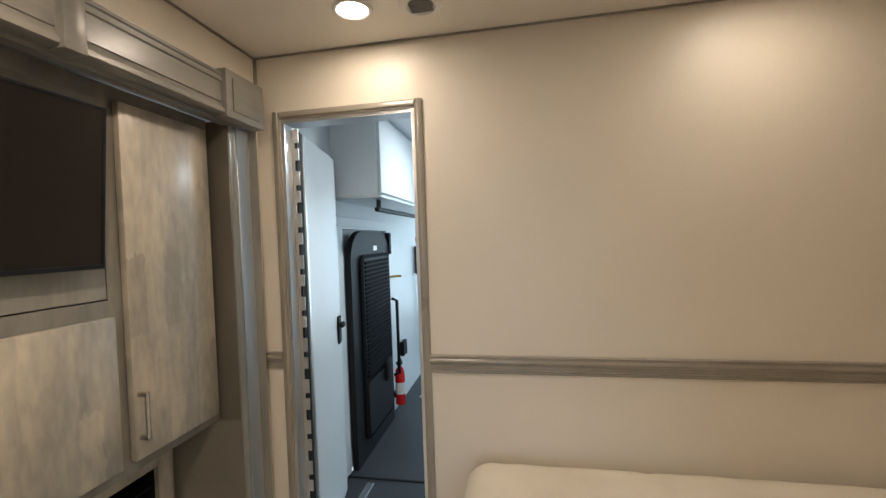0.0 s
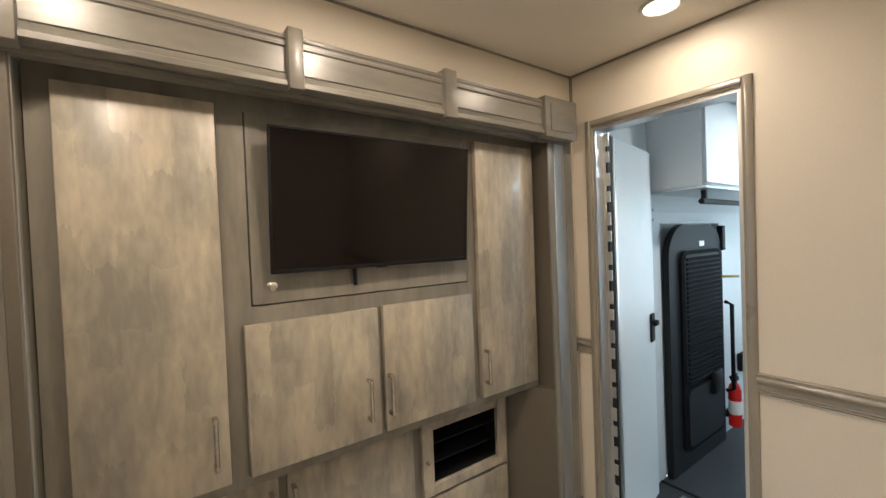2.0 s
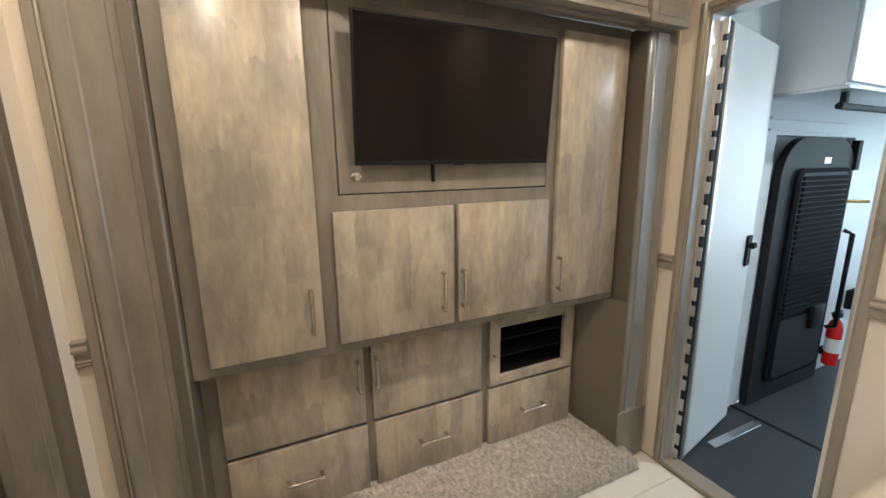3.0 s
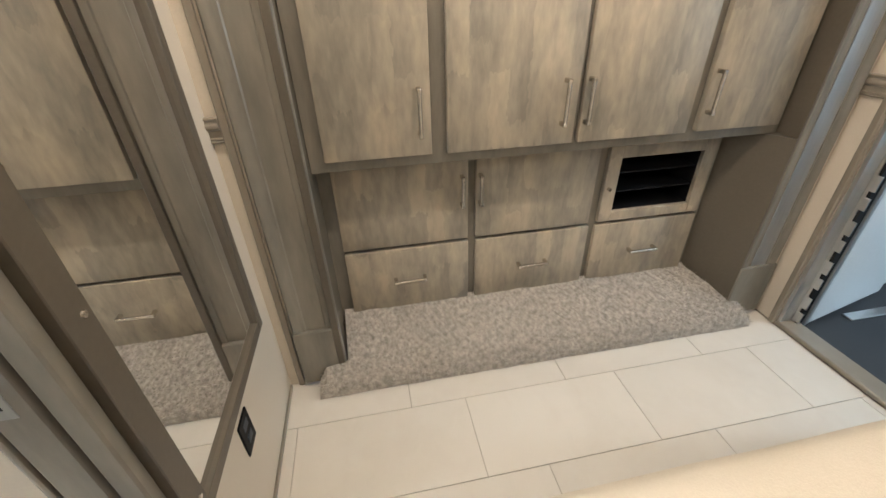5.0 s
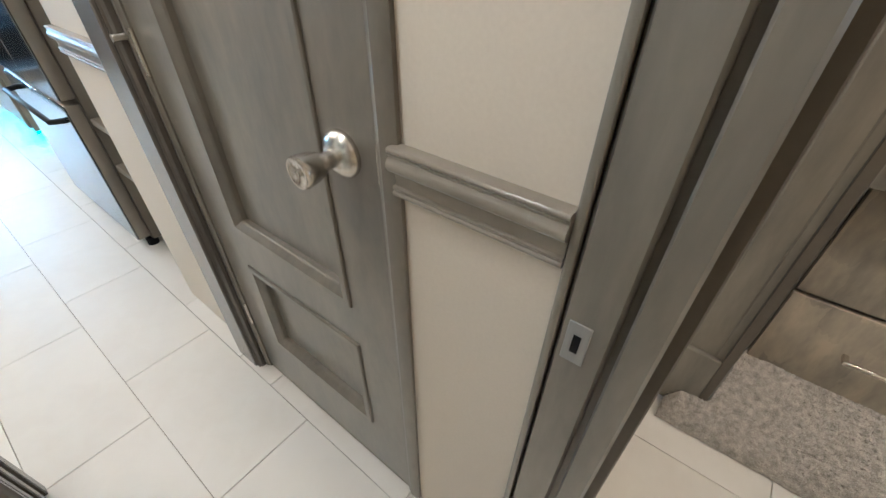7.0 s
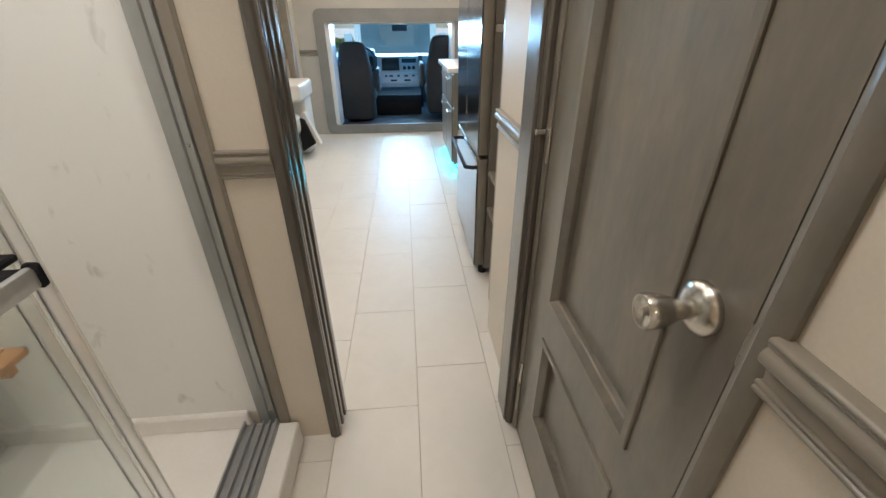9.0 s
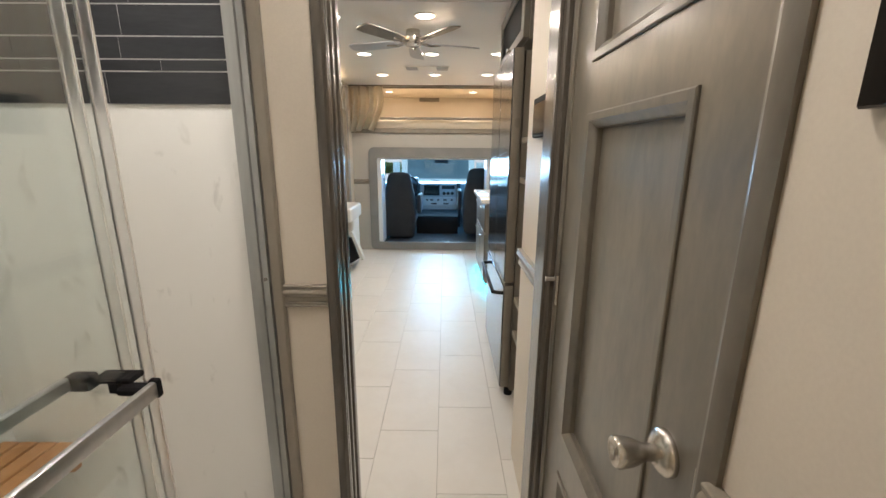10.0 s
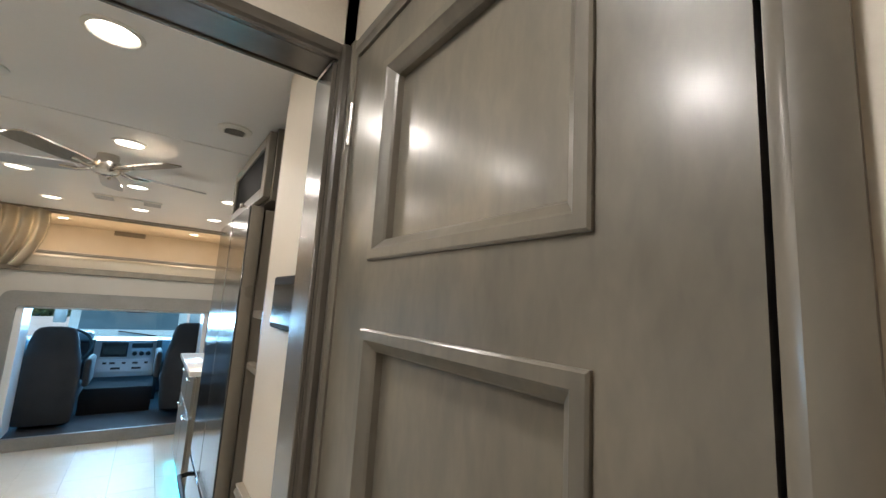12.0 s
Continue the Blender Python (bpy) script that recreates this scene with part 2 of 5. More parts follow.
def part(name, bm, material, parent, label="", smooth=40):
    """Links a bmesh, built in world coordinates, as one mesh under a thing or part."""
    ob = new(name, finish(name, bm, material, smooth))
    ob.parent = parent
    ob.matrix_parent_inverse = whole(parent).inverted()
    if label:
        tagged(ob, label)
    return ob


def whole(ob):
    m = Matrix.Identity(4)
    while ob:
        m = ob.matrix_parent_inverse @ ob.matrix_basis @ m if ob.parent else ob.matrix_basis @ m
        ob = ob.parent
    return m


def thing(name, base, label, category, group=""):
    ob = new(name)
    ob.empty_display_size = 0.05
    ob.matrix_basis = Matrix.Translation(base)
    return tagged(ob, label, category, group)


def struct(name, bm, material, label="", smooth=40):
    return tagged(new(name, finish(name, bm, material, smooth)), label, kind="structure")


def box(lo, hi, bev=0.0, bm=None, seg=1):
    b = bmesh.new()
    lo, hi = Vector([min(a, c) for a, c in zip(lo, hi)]), Vector([max(a, c) for a, c in zip(lo, hi)])
    bmesh.ops.create_cube(b, size=1.0, matrix=Matrix.Translation((lo + hi) / 2) @ Matrix.Diagonal((*(hi - lo), 1)))
    if bev:
        bmesh.ops.bevel(b, geom=b.edges[:], offset=min(bev, min(hi - lo) * 0.45), segments=seg, affect="EDGES", profile=0.5)
    return merge(bm, b)


def merge(bm, b):
    if bm is None:
        return b
    me = bpy.data.meshes.new("tmp")
    b.to_mesh(me)
    b.free()
    bm.from_mesh(me)
    bpy.data.meshes.remove(me)
    return bm


def boxes(*pairs, bev=0.0):
    bm = bmesh.new()
    for lo, hi in pairs:
        box(lo, hi, bev, bm)
    return bm


def prism(points, axis, a, b, bm=None):
    """A polygon (two coordinates, in the order of the other axes) drawn out along an axis from a to b."""
    out = bmesh.new()
    rings = []
    for v in (a, b):
        ring = []
        for p, q in points:
            co = {"x": (v, p, q), "y": (p, v, q), "z": (p, q, v)}[axis]
            ring.append(out.verts.new(co))
        rings.append(ring)
    out.faces.new(rings[0])
    out.faces.new(rings[1][::-1])
    n = len(points)
    for i in range(n):
        out.faces.new((rings[0][i], rings[1][i], rings[1][(i + 1) % n], rings[0][(i + 1) % n]))
    bmesh.ops.recalc_face_normals(out, faces=out.faces[:])
    return merge(bm, out)


def cyl(p, q, r, r2=None, seg=20, bm=None):
    p, q = Vector(p), Vector(q)
    b = bmesh.new()
    m = Matrix.Translation((p + q) / 2) @ (q - p).to_track_quat("Z", "Y").to_matrix().to_4x4()
    bmesh.ops.create_cone(b, cap_ends=True, segments=seg, radius1=r, radius2=r if r2 is None else r2, depth=(q - p).length, matrix=m)
    return merge(bm, b)


def lathe(profile, base, way, seg=28, bm=None):
    """Turns (distance along way, radius) pairs round a line."""
    m = Matrix.Translation(base) @ Vector(way).to_track_quat("Z", "Y").to_matrix().to_4x4()
    b = bmesh.new()
    rings = [[b.verts.new(m @ Vector((r * math.cos(2 * math.pi * i / seg), r * math.sin(2 * math.pi * i / seg), h))) for i in range(seg)] for h, r in profile]
    for one, two in zip(rings, rings[1:]):
        for i in range(seg):
            b.faces.new((one[i], one[(i + 1) % seg], two[(i + 1) % seg], two[i]))
    b.faces.new(rings[0][::-1])
    b.faces.new(rings[-1])
    bmesh.ops.recalc_face_normals(b, faces=b.faces[:])
    return merge(bm, b)


def tube(points, r, seg=10, bm=None):
    pts = [Vector(p) for p in points]
    b = bmesh.new()
    rings = []
    for i, p in enumerate(pts):
        way = (pts[min(i + 1, len(pts) - 1)] - pts[max(i - 1, 0)]).normalized()
        q = way.to_track_quat("Z", "Y").to_matrix()
        rings.append([b.verts.new(p + q @ Vector((r * math.cos(2 * math.pi * k / seg), r * math.sin(2 * math.pi * k / seg), 0))) for k in range(seg)])
    for one, two in zip(rings, rings[1:]):
        k0 = min(range(seg), key=lambda k: (one[0].co - two[k].co).length)
        for k in range(seg):
            b.faces.new((one[k], one[(k + 1) % seg], two[(k + 1 + k0) % seg], two[(k + k0) % seg]))
    b.faces.new(rings[0][::-1])
    b.faces.new(rings[-1])
    bmesh.ops.recalc_face_normals(b, faces=b.faces[:])
    return merge(bm, b)


def arch(y0, y1, z0, z1, r, n=6):
    """A rectangle in y and z with rounded corners."""
    pts = []
    for cy, cz, a in ((y1 - r, z1 - r, 0), (y0 + r, z1 - r, 90), (y0 + r, z0 + r, 180), (y1 - r, z0 + r, 270)):
        pts += [(cy + r * math.cos(radians(a + 90 * k / n)), cz + r * math.sin(radians(a + 90 * k / n))) for k in range(n + 1)]
    return pts

# ---- setting ----
H = 2.29
struct("floor", boxes(((-1.3, -6.15, -0.06), (1.9, 1.80, -0.006))), GROUT, "grout bed under large cream porcelain tiles", 0)
struct("ceiling", boxes(((-2.0, -1.46, H), (2.0, 1.84, H + 0.05))), CEIL, "smooth cream vinyl ceiling over bedroom and hall", 0)
struct("ceiling_living", boxes(((-2.0, -6.15, H), (2.0, -1.46, H + 0.05)), ((-1.2, -2.93, H - 0.004), (1.5, -2.90, H))), CEILWHITE, "smooth white vinyl ceiling with a flat joint strip", 0)
# rear wall with the way into the garage
struct("wall_rear", boxes(((-1.3, 1.786, 0), (-1.01, 1.84, H)), ((-0.43, 1.786, 0), (1.75, 1.84, H)), ((-1.01, 1.786, 2.02), (-0.43, 1.84, H))), WALL, "plain beige vinyl wall beside the bed", 0)
# outer wall round the slide-out opening
struct("wall_outer", boxes(((-1.17, -0.335, 0), (-1.12, -0.275, H)), ((-1.17, 1.755, 0), (-1.12, 1.786, H)), ((-1.17, -0.275, 1.99), (-1.12, 1.755, H))), WALL, "beige vinyl wall round the slide-out opening", 0)
# partition between bedroom and hall
struct("wall_partition", boxes(((-1.17, -0.43, 0), (-0.405, -0.335, H)), ((0.44, -0.43, 0), (1.75, -0.335, H)), ((-0.405, -0.43, 2.08), (0.44, -0.335, H))), WALL, "beige vinyl partition carrying a tall mirror", 0)
struct("wall_bed_head", boxes(((1.70, -0.335, 0), (1.75, 1.786, H))), WALL, "plain beige vinyl wall", 0)
# hall wall with the closet door
struct("wall_hall", boxes(((-0.41, -0.672, 0), (-0.36, -0.43, H)), ((-0.41, -1.41, 0), (-0.36, -1.375, H)), ((-0.41, -1.375, 2.07), (-0.36, -0.672, H))), WALL, "cream vinyl hall wall", 0)
struct("wall_front_hall", boxes(((0.30, -1.50, 0), (0.495, -1.41, H)), ((-0.36, -1.50, 2.086), (0.30, -1.41, H)), ((-0.41, -1.50, 0), (-0.335, -1.41, H)), ((0.495, -1.50, 0), (1.48, -1.45, H))), WALL, "cream vinyl bulkhead between hall and living room", 0)
struct("wall_kitchen", boxes(((-0.41, -1.965, 0), (-0.36, -1.50, H)), ((-1.25, -6.15, 0), (-1.20, -1.50, H)), ((-1.25, -1.50, 0), (-0.41, -1.45, H))), WALL, "beige vinyl wall at the kitchen", 0)
struct("wall_sofa_side", boxes(((1.28, -2.1, 0), (1.33, -1.50, H)), ((1.28, -6.15, 0), (1.33, -5.52, H)), ((1.33, -2.1, 0), (1.95, -2.05, H)), ((1.33, -5.57, 0), (1.39, -5.52, H)), ((1.86, -5.57, 0), (1.95, -5.52, H)), ((1.39, -5.57, 0), (1.86, -5.52, 1.11)), ((1.39, -5.57, 1.62), (1.86, -5.52, H)),
       ((1.90, -5.52, 0), (1.95, -4.95, H)), ((1.90, -3.9, 0), (1.95, -2.1, H)), ((1.90, -4.95, 0), (1.95, -3.9, 1.15)), ((1.90, -4.95, 1.75), (1.95, -3.9, H)), ((1.28, -5.52, 2.2), (1.33, -2.1, H))), WALL, "cream vinyl walls of the sofa slide-out", 0)
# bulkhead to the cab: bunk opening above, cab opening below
struct("wall_cab", boxes(((0.94, -6.2, 0), (1.33, -6.15, 1.70)), ((-1.25, -6.2, 0), (-0.66, -6.15, 1.70)), ((-0.66, -6.2, 1.336), (0.94, -6.15, 1.70)), ((-0.66, -6.2, -0.05), (0.94, -6.15, 0.06))), CABWALL_SHADED, "cream bulkhead wall, shade put into its colour, with a wide opening to the cab", 0)
struct("bunk_box", boxes(((-1.25, -7.6, 1.62), (1.35, -6.2, 1.70)), ((-1.25, -7.65, 1.62), (1.35, -7.6, 2.4)), ((-1.30, -7.6, 1.62), (-1.25, -6.15, 2.4)), ((1.35, -7.6, 1.62), (1.40, -6.15, 2.4)), ((-1.3, -7.65, 2.31), (1.4, -6.15, 2.41))), BUNKWALL, "beige lined sleeping bunk over the cab", 0)


def rail_profile(x0, s=1, z=1.0):
    """Chair rail section: depth from the wall, height; beads and a hollow between two fillets."""
    pts = [(0, 0.036), (0.017, 0.036)]
    for c, r, h, a0, a1 in ((0.017, 0.0035, 0.0325, 90, -80), (0.0165, 0.002, 0.0265, 70, -70), (0.012, 0.011, 0.0135, 60, -75)):
        pts += [(c + r * math.cos(radians(a0 + (a1 - a0) * k / 6)), h + r * math.sin(radians(a0 + (a1 - a0) * k / 6))) for k in range(7)]
    pts += [(0.010, 0.000), (0.009, -0.014), (0.010, -0.018)]
    for c, r, h in ((0.0105, 0.003, -0.0215), (0.0105, 0.0035, -0.0295)):
        pts += [(c + r * math.cos(radians(80 - 160 * k / 5)), h + r * math.sin(radians(80 - 160 * k / 5))) for k in range(6)]
    pts += [(0.006, -0.034), (0, -0.034)]
    return [(x0 + s * p, z + q) for p, q in pts]


def chair_rail(axis, wall, s, a, b, label="moulded taupe chair rail on the wall", z=1.0):
    return struct("chair_rail_trim", prism(rail_profile(wall, s, z), axis, a, b), TRIM, label)


chair_rail("x", 1.786, -1, -0.395, 1.70)
chair_rail("x", 1.786, -1, -1.12, -1.042)
chair_rail("y", -1.12, 1, -0.335, -0.303)
chair_rail("y", -0.36, 1, -0.672, -0.4385, z=1.017)
chair_rail("x", -1.41, 1, 0.322, 0.4495, z=1.016)
chair_rail("y", -0.36, 1, -1.96, -1.53)
chair_rail("x", -6.15, 1, 1.06, 1.28)
for nm, lo, hi in (("ceiling_bead", (-1.12, 1.778, H - 0.008), (1.70, 1.786, H)), ("ceiling_bead", (-1.12, -0.335, H - 0.008), (-1.112, 1.778, H)), ("corner_bead", (-1.12, 1.774, 2.0), (-1.108, 1.786, H - 0.008)), ("corner_bead", (-1.12, -0.302, 0.0), (-1.106, -0.281, 1.97)), ("baseboard", (-1.105, -0.335, 0), (-0.41, -0.327, 0.018))):
    struct(nm, box(lo, hi, 0.002), TRIM, "thin taupe bead along the wall")


def casing(name, along, face, s, a0, a1, top, w=0.032, d=0.014, material=TRIM, foot=0.0):
    """A door casing of three mouldings: along 'x' on the plane y=face, or along 'y' on the plane x=face."""
    bm = bmesh.new()
    sec = [(0, 0), (w, 0), (w, d * 0.6), (w * 0.72, d), (w * 0.3, d), (w * 0.15, d * 0.6), (0, d * 0.55)]
    for edge, way in ((a0, -1), (a1, 1)):
        pts = [((edge + way * p, face + s * q) if along == "x" else (face + s * q, edge + way * p)) for p, q in sec]
        prism(pts, "z", foot, top + w, bm)
    pts = [((face + s * q, top + p) if along == "x" else (face + s * q, top + p)) for p, q in sec]
    prism(pts, along, a0, a1, bm)
    return struct(name, bm, material, "moulded taupe door casing")


casing("door_frame_garage", "x", 1.786, -1, -1.01, -0.425, 2.02)
struct("door_jamb_garage", boxes(((-1.01, 1.787, 0), (-0.995, 1.87, 2.02)), ((-0.44, 1.787, 0), (-0.43, 1.87, 2.02)), ((-0.995, 1.787, 2.005), (-0.44, 1.87, 2.02))), ALU, "aluminium jamb lining")
struct("door_sill_garage", box((-1.01, 1.776, 0), (-0.43, 1.87, 0.022), 0.005), TRIM, "low taupe sill at the garage door")

# sliding-door jamb between bedroom and hall, with a latch keep
jamb = struct("door_jamb_bedroom", prism([(-0.41, -0.4315), (-0.372, -0.4315), (-0.366, -0.4245), (-0.355, -0.4235), (-0.351, -0.4205), (-0.351, -0.371), (-0.355, -0.3675), (-0.370, -0.367), (-0.370, -0.358), (-0.354, -0.3575), (-0.350, -0.3545), (-0.350, -0.326), (-0.354, -0.322), (-0.374, -0.322), (-0.374, -0.334), (-0.41, -0.334)], "z", 0, 2.08), FRAMEWOOD, "grey driftwood sliding-door jamb")
struct("door_jamb_bead", box((-0.3595, -0.438, 0), (-0.349, -0.4270, 2.08), 0.003, seg=2), FRAMEWOOD, "slim grey bead between jamb and hall wall")
keep = thing("strike_plate", (-0.352, -0.402, 0.84), "satin steel strike plate let into the jamb", "strike plate")
part("plate", box((-0.353, -0.4155, 0.858), (-0.3495, -0.3885, 0.922), 0.001), ALUGREY, keep)
part("slot", box((-0.3500, -0.4065, 0.876), (-0.3487, -0.3975, 0.904)), BLACK, keep, "dark latch slot")
struct("door_jamb_bedroom_far", prism([(0.44, -0.432), (0.40, -0.432), (0.39, -0.42), (0.39, -0.345), (0.40, -0.324), (0.44, -0.324)], "z", 0, 2.08), FRAMEWOOD, "grey driftwood sliding-door jamb")
struct("door_header_bedroom", box((-0.352, -0.43, 2.07), (0.39, -0.334, 2.09), 0.003), FRAMEWOOD, "grey driftwood door header")

# doorway from hall to living room, a pocket door's edge in its slot
casing("door_frame_front", "x", -1.41, 1, -0.325, 0.285, 2.062, w=0.036, d=0.016, material=DARKTRIM)
struct("door_jamb_front", boxes(((-0.335, -1.52, 0), (-0.318, -1.411, 2.062)), ((0.284, -1.432, 0), (0.299, -1.411, 2.062)), ((0.281, -1.470, 0), (0.299, -1.447, 2.062)), ((0.278, -1.52, 0), (0.299, -1.488, 2.062)), ((-0.318, -1.426, 2.062), (0.278, -1.411, 2.079)), ((-0.318, -1.52, 2.062), (0.278, -1.508, 2.079)), bev=0.003), DARKTRIM, "dark driftwood jamb with pocket-door slots")
# strip added only to darken the underside of the header
struct("pocket_door_track", box((-0.318, -1.508, 2.067), (0.278, -1.426, 2.085)), DARKTRIM, "dark strip added to darken the header's underside")
struct("pocket_door_edge", box((0.291, -1.487, 0.01), (0.2995, -1.433, 2.057), 0.002), BLACK, "edge of a pocket door in its slot")

# ---- bedroom slide-out ----
CX, FX = -1.165, -1.187    # faces of the upper doors and of their frame


def bar_handle(parent, p, q, out, r=0.0066):
    """A bar pull from p to q on two square posts, standing off along out."""
    p, q, o = Vector(p), Vector(q), Vector(out)
    h = part("handle", tube([p + o, q + o], r, 12), STEEL, parent, "brushed nickel bar handle")
    for e in (p, q):
        e2 = e + o
        part("post", box([min(a, b) - 0.0065 * (abs(a - b) < 1e-6) for a, b in zip(e, e2)], [max(a, b) + 0.0065 * (abs(a - b) < 1e-6) + 0.006 * (abs(a - b) > 1e-6) for a, b in zip(e, e2)], 0.0015), STEEL, h)
    return h


def door_slab(y0, y1, z0, z1, x0=FX, x1=CX):
    return box((x0, y0, z0), (x1, y1, z1), 0.003, seg=2)


shell = thing("slide_out_surround", (-1.3, 0.73, 0.0), "grey driftwood surround lining the bedroom slide-out", "slide-out")
tagged(shell, kind="structure")
part("floor_deck", boxes(((-1.9, -0.13, 0.02), (-1.24, 1.60, 0.17))), SIDEPANEL, shell)
part("side_panel", box((-1.32, -0.135, 0.03), (-1.09, -0.11, 1.97), 0.002), SIDEPANEL, shell, "brown side panel")
part("side_panel", prism([(-1.32, 1.455), (-1.10, 1.575), (-1.10, 1.60), (-1.32, 1.60)], "z", 0.03, 0.83), SIDEPANEL, shell, "brown side panel")
part("side_panel", box((-1.25, 1.575, 0.83), (-1.10, 1.60, 1.97), 0.002), SIDEPANEL, shell, "brown side panel")
part("back_panel", box((-1.95, -0.2, 0), (-1.9, 1.7, 2.2)), SIDEPANEL, shell)
part("top_panel", box((-1.9, -0.2, 1.99), (-1.17, 1.7, 2.03)), SIDEPANEL, shell)


def pilaster(y0, y1, label):
    w = y1 - y0
    t = thing("pilaster", (-1.11, (y0 + y1) / 2, 0.02), label, "pilaster", "pilasters of the slide-out")
    sec = [(-1.125, y0), (-1.105, y0), (-1.098, y0 + 0.006), (-1.098, y0 + 0.020), (-1.104, y0 + 0.028), (-1.104, y0 + 0.045), (-1.108, y0 + 0.049), (-1.108, y1 - 0.049), (-1.104, y1 - 0.045), (-1.104, y1 - 0.028), (-1.098, y1 - 0.020), (-1.098, y1 - 0.006), (-1.105, y1), (-1.125, y1)]
    part("shaft", prism(sec, "z", 0.27, 1.975), FRAMEWOOD, t)
    part("plinth_block", box((-1.125, y0 - 0.002, 0.02), (-1.092, y1 + 0.002, 0.275), 0.004), FRAMEWOOD, t)
    return t


pilaster(-0.272, -0.108, "grey driftwood pilaster beside the tall mirror")
pil = pilaster(1.578, 1.752, "grey driftwood pilaster beside the garage door")
part("inlay", box((-1.1085, 1.630, 0.275), (-1.1045, 1.700, 1.974), 0.001), ALU, pil, "satin aluminium inlay")

fascia = thing("slide_fascia", (-1.08, 0.7, 1.97), "grey driftwood fascia with grooves over the slide-out", "fascia")
fp = [(-1.12, 2.118), (-1.058, 2.118), (-1.052, 2.113), (-1.052, 2.104), (-1.056, 2.101), (-1.056, 2.095), (-1.052, 2.092), (-1.052, 2.083), (-1.058, 2.080), (-1.058, 2.012), (-1.062, 2.010), (-1.058, 2.007), (-1.054, 1.990), (-1.046, 1.986), (-1.046, 1.972), (-1.056, 1.966), (-1.085, 1.966), (-1.085, 1.952), (-1.12, 1.952)]
part("moulding", prism(fp, "y", -0.27, 1.70), FRAMEWOODY, fascia)
for a, b in ((0.44, 0.483), (0.972, 1.025)):
    part("block", box((-1.12, a, 1.962), (-1.034, b, 2.132), 0.005, seg=2), FRAMEWOODY, fascia)
for a, b in ((-0.295, -0.085), (1.50, 1.715)):
    blk = part("block", box((-1.12, a, 1.958), (-1.036, b, 2.132), 0.006, seg=2), FRAMEWOODY, fascia)
    part("panel", box((-1.038, a + 0.03, 1.985), (-1.031, b - 0.03, 2.105), 0.004, seg=2), FRAMEWOODY, blk)

upper = thing("wall_cabinet", (-1.3, 0.73, 0.83), "grey driftwood wall cabinet with four pale slab doors", "cabinet")
part("body", boxes(((-1.75, -0.108, 0.845), (FX - 0.004, 1.573, 0.86)), ((-1.75, -0.108, 0.86), (-1.70, 1.573, 1.95))), FRAMEWOOD, upper)
part("face_frame", boxes(((FX - 0.022, -0.108, 0.83), (FX - 0.002, 1.573, 0.90)), ((FX - 0.022, -0.108, 1.925), (FX - 0.002, 1.573, 1.975)), ((FX - 0.022, -0.108, 0.90), (FX - 0.002, -0.03, 1.925)), ((FX - 0.022, 0.24, 0.90), (FX - 0.002, 0.345, 1.925)), ((FX - 0.022, 1.165, 0.90), (FX - 0.002, 1.24, 1.925)), ((FX - 0.022, 1.52, 0.90), (FX - 0.002, 1.573, 1.925)), ((FX - 0.022, 0.345, 1.28), (FX - 0.002, 1.165, 1.355)), ((FX - 0.022, 0.70, 0.90), (FX - 0.002, 0.80, 1.28))), FRAMEWOOD, upper)
for y0, y1, z0, z1, hy, hz in ((-0.06, 0.27, 0.868, 1.932, 0.234, 0.935), (0.32, 0.74, 0.866, 1.305, 0.692, 0.935), (0.76, 1.165, 0.866, 1.308, 0.772, 0.935), (1.205, 1.543, 0.868, 1.93, 1.222, 0.935)):
    d = part("door", door_slab(y0, y1, z0, z1), DOORWOOD, upper, "pale driftwood slab door")
    bar_handle(d, (CX, hy, hz), (CX, hy, hz + 0.13), (0.028, 0, 0))
tvp = part("tv_panel", boxes(((FX - 0.022, 0.3485, 1.3585), (FX + 0.0, 1.1615, 1.9265)), bev=0.002), FRAMEWOOD, upper, "grey lift-up panel behind the television")
part("panel_gap", boxes(((FX - 0.03, 0.343, 1.353), (FX - 0.010, 1.167, 1.932))), BLACK, upper, "dark gap round the panel")
knob = part("catch", lathe([(0, 0.012), (0.006, 0.012), (0.01, 0.007), (0.022, 0.008), (0.026, 0.013), (0.034, 0.013), (0.037, 0.009)], (FX, 0.40, 1.413), (1, 0, 0), 20), STEEL, tvp, "chrome push catch")

tv = thing("television", (-1.17, 0.75, 1.45), "black flat television switched off in the slide-out panel", "television")
part("body", box((-1.185, 0.41, 1.47), (-1.155, 1.12, 1.86), 0.006), BLACK, tv)
part("bezel", boxes(((-1.158, 0.395, 1.45), (-1.148, 0.402, 1.882)), ((-1.158, 1.122, 1.45), (-1.148, 1.129, 1.882)), ((-1.158, 0.402, 1.45), (-1.148, 1.122, 1.462)), ((-1.158, 0.402, 1.875), (-1.148, 1.122, 1.882)), bev=0.001), BLACK, tv)
part("screen", box((-1.158, 0.402, 1.462), (-1.151, 1.122, 1.875)), TVGLASS, tv, "glossy dark screen")
tv.rotation_euler = (0, radians(4.6), 0)
part("sensor", box((-1.155, 0.735, 1.445), (-1.148, 0.775, 1.452), 0.001), BLACK, tv)
strap = tagged(new("pull_strap", finish("pull_strap", tube([(-1.182, 0.668, 1.47), (-1.178, 0.668, 1.43), (-1.18, 0.670, 1.39)], 0.007, 8), BLACK)), "short black strap hanging under the television", "strap")

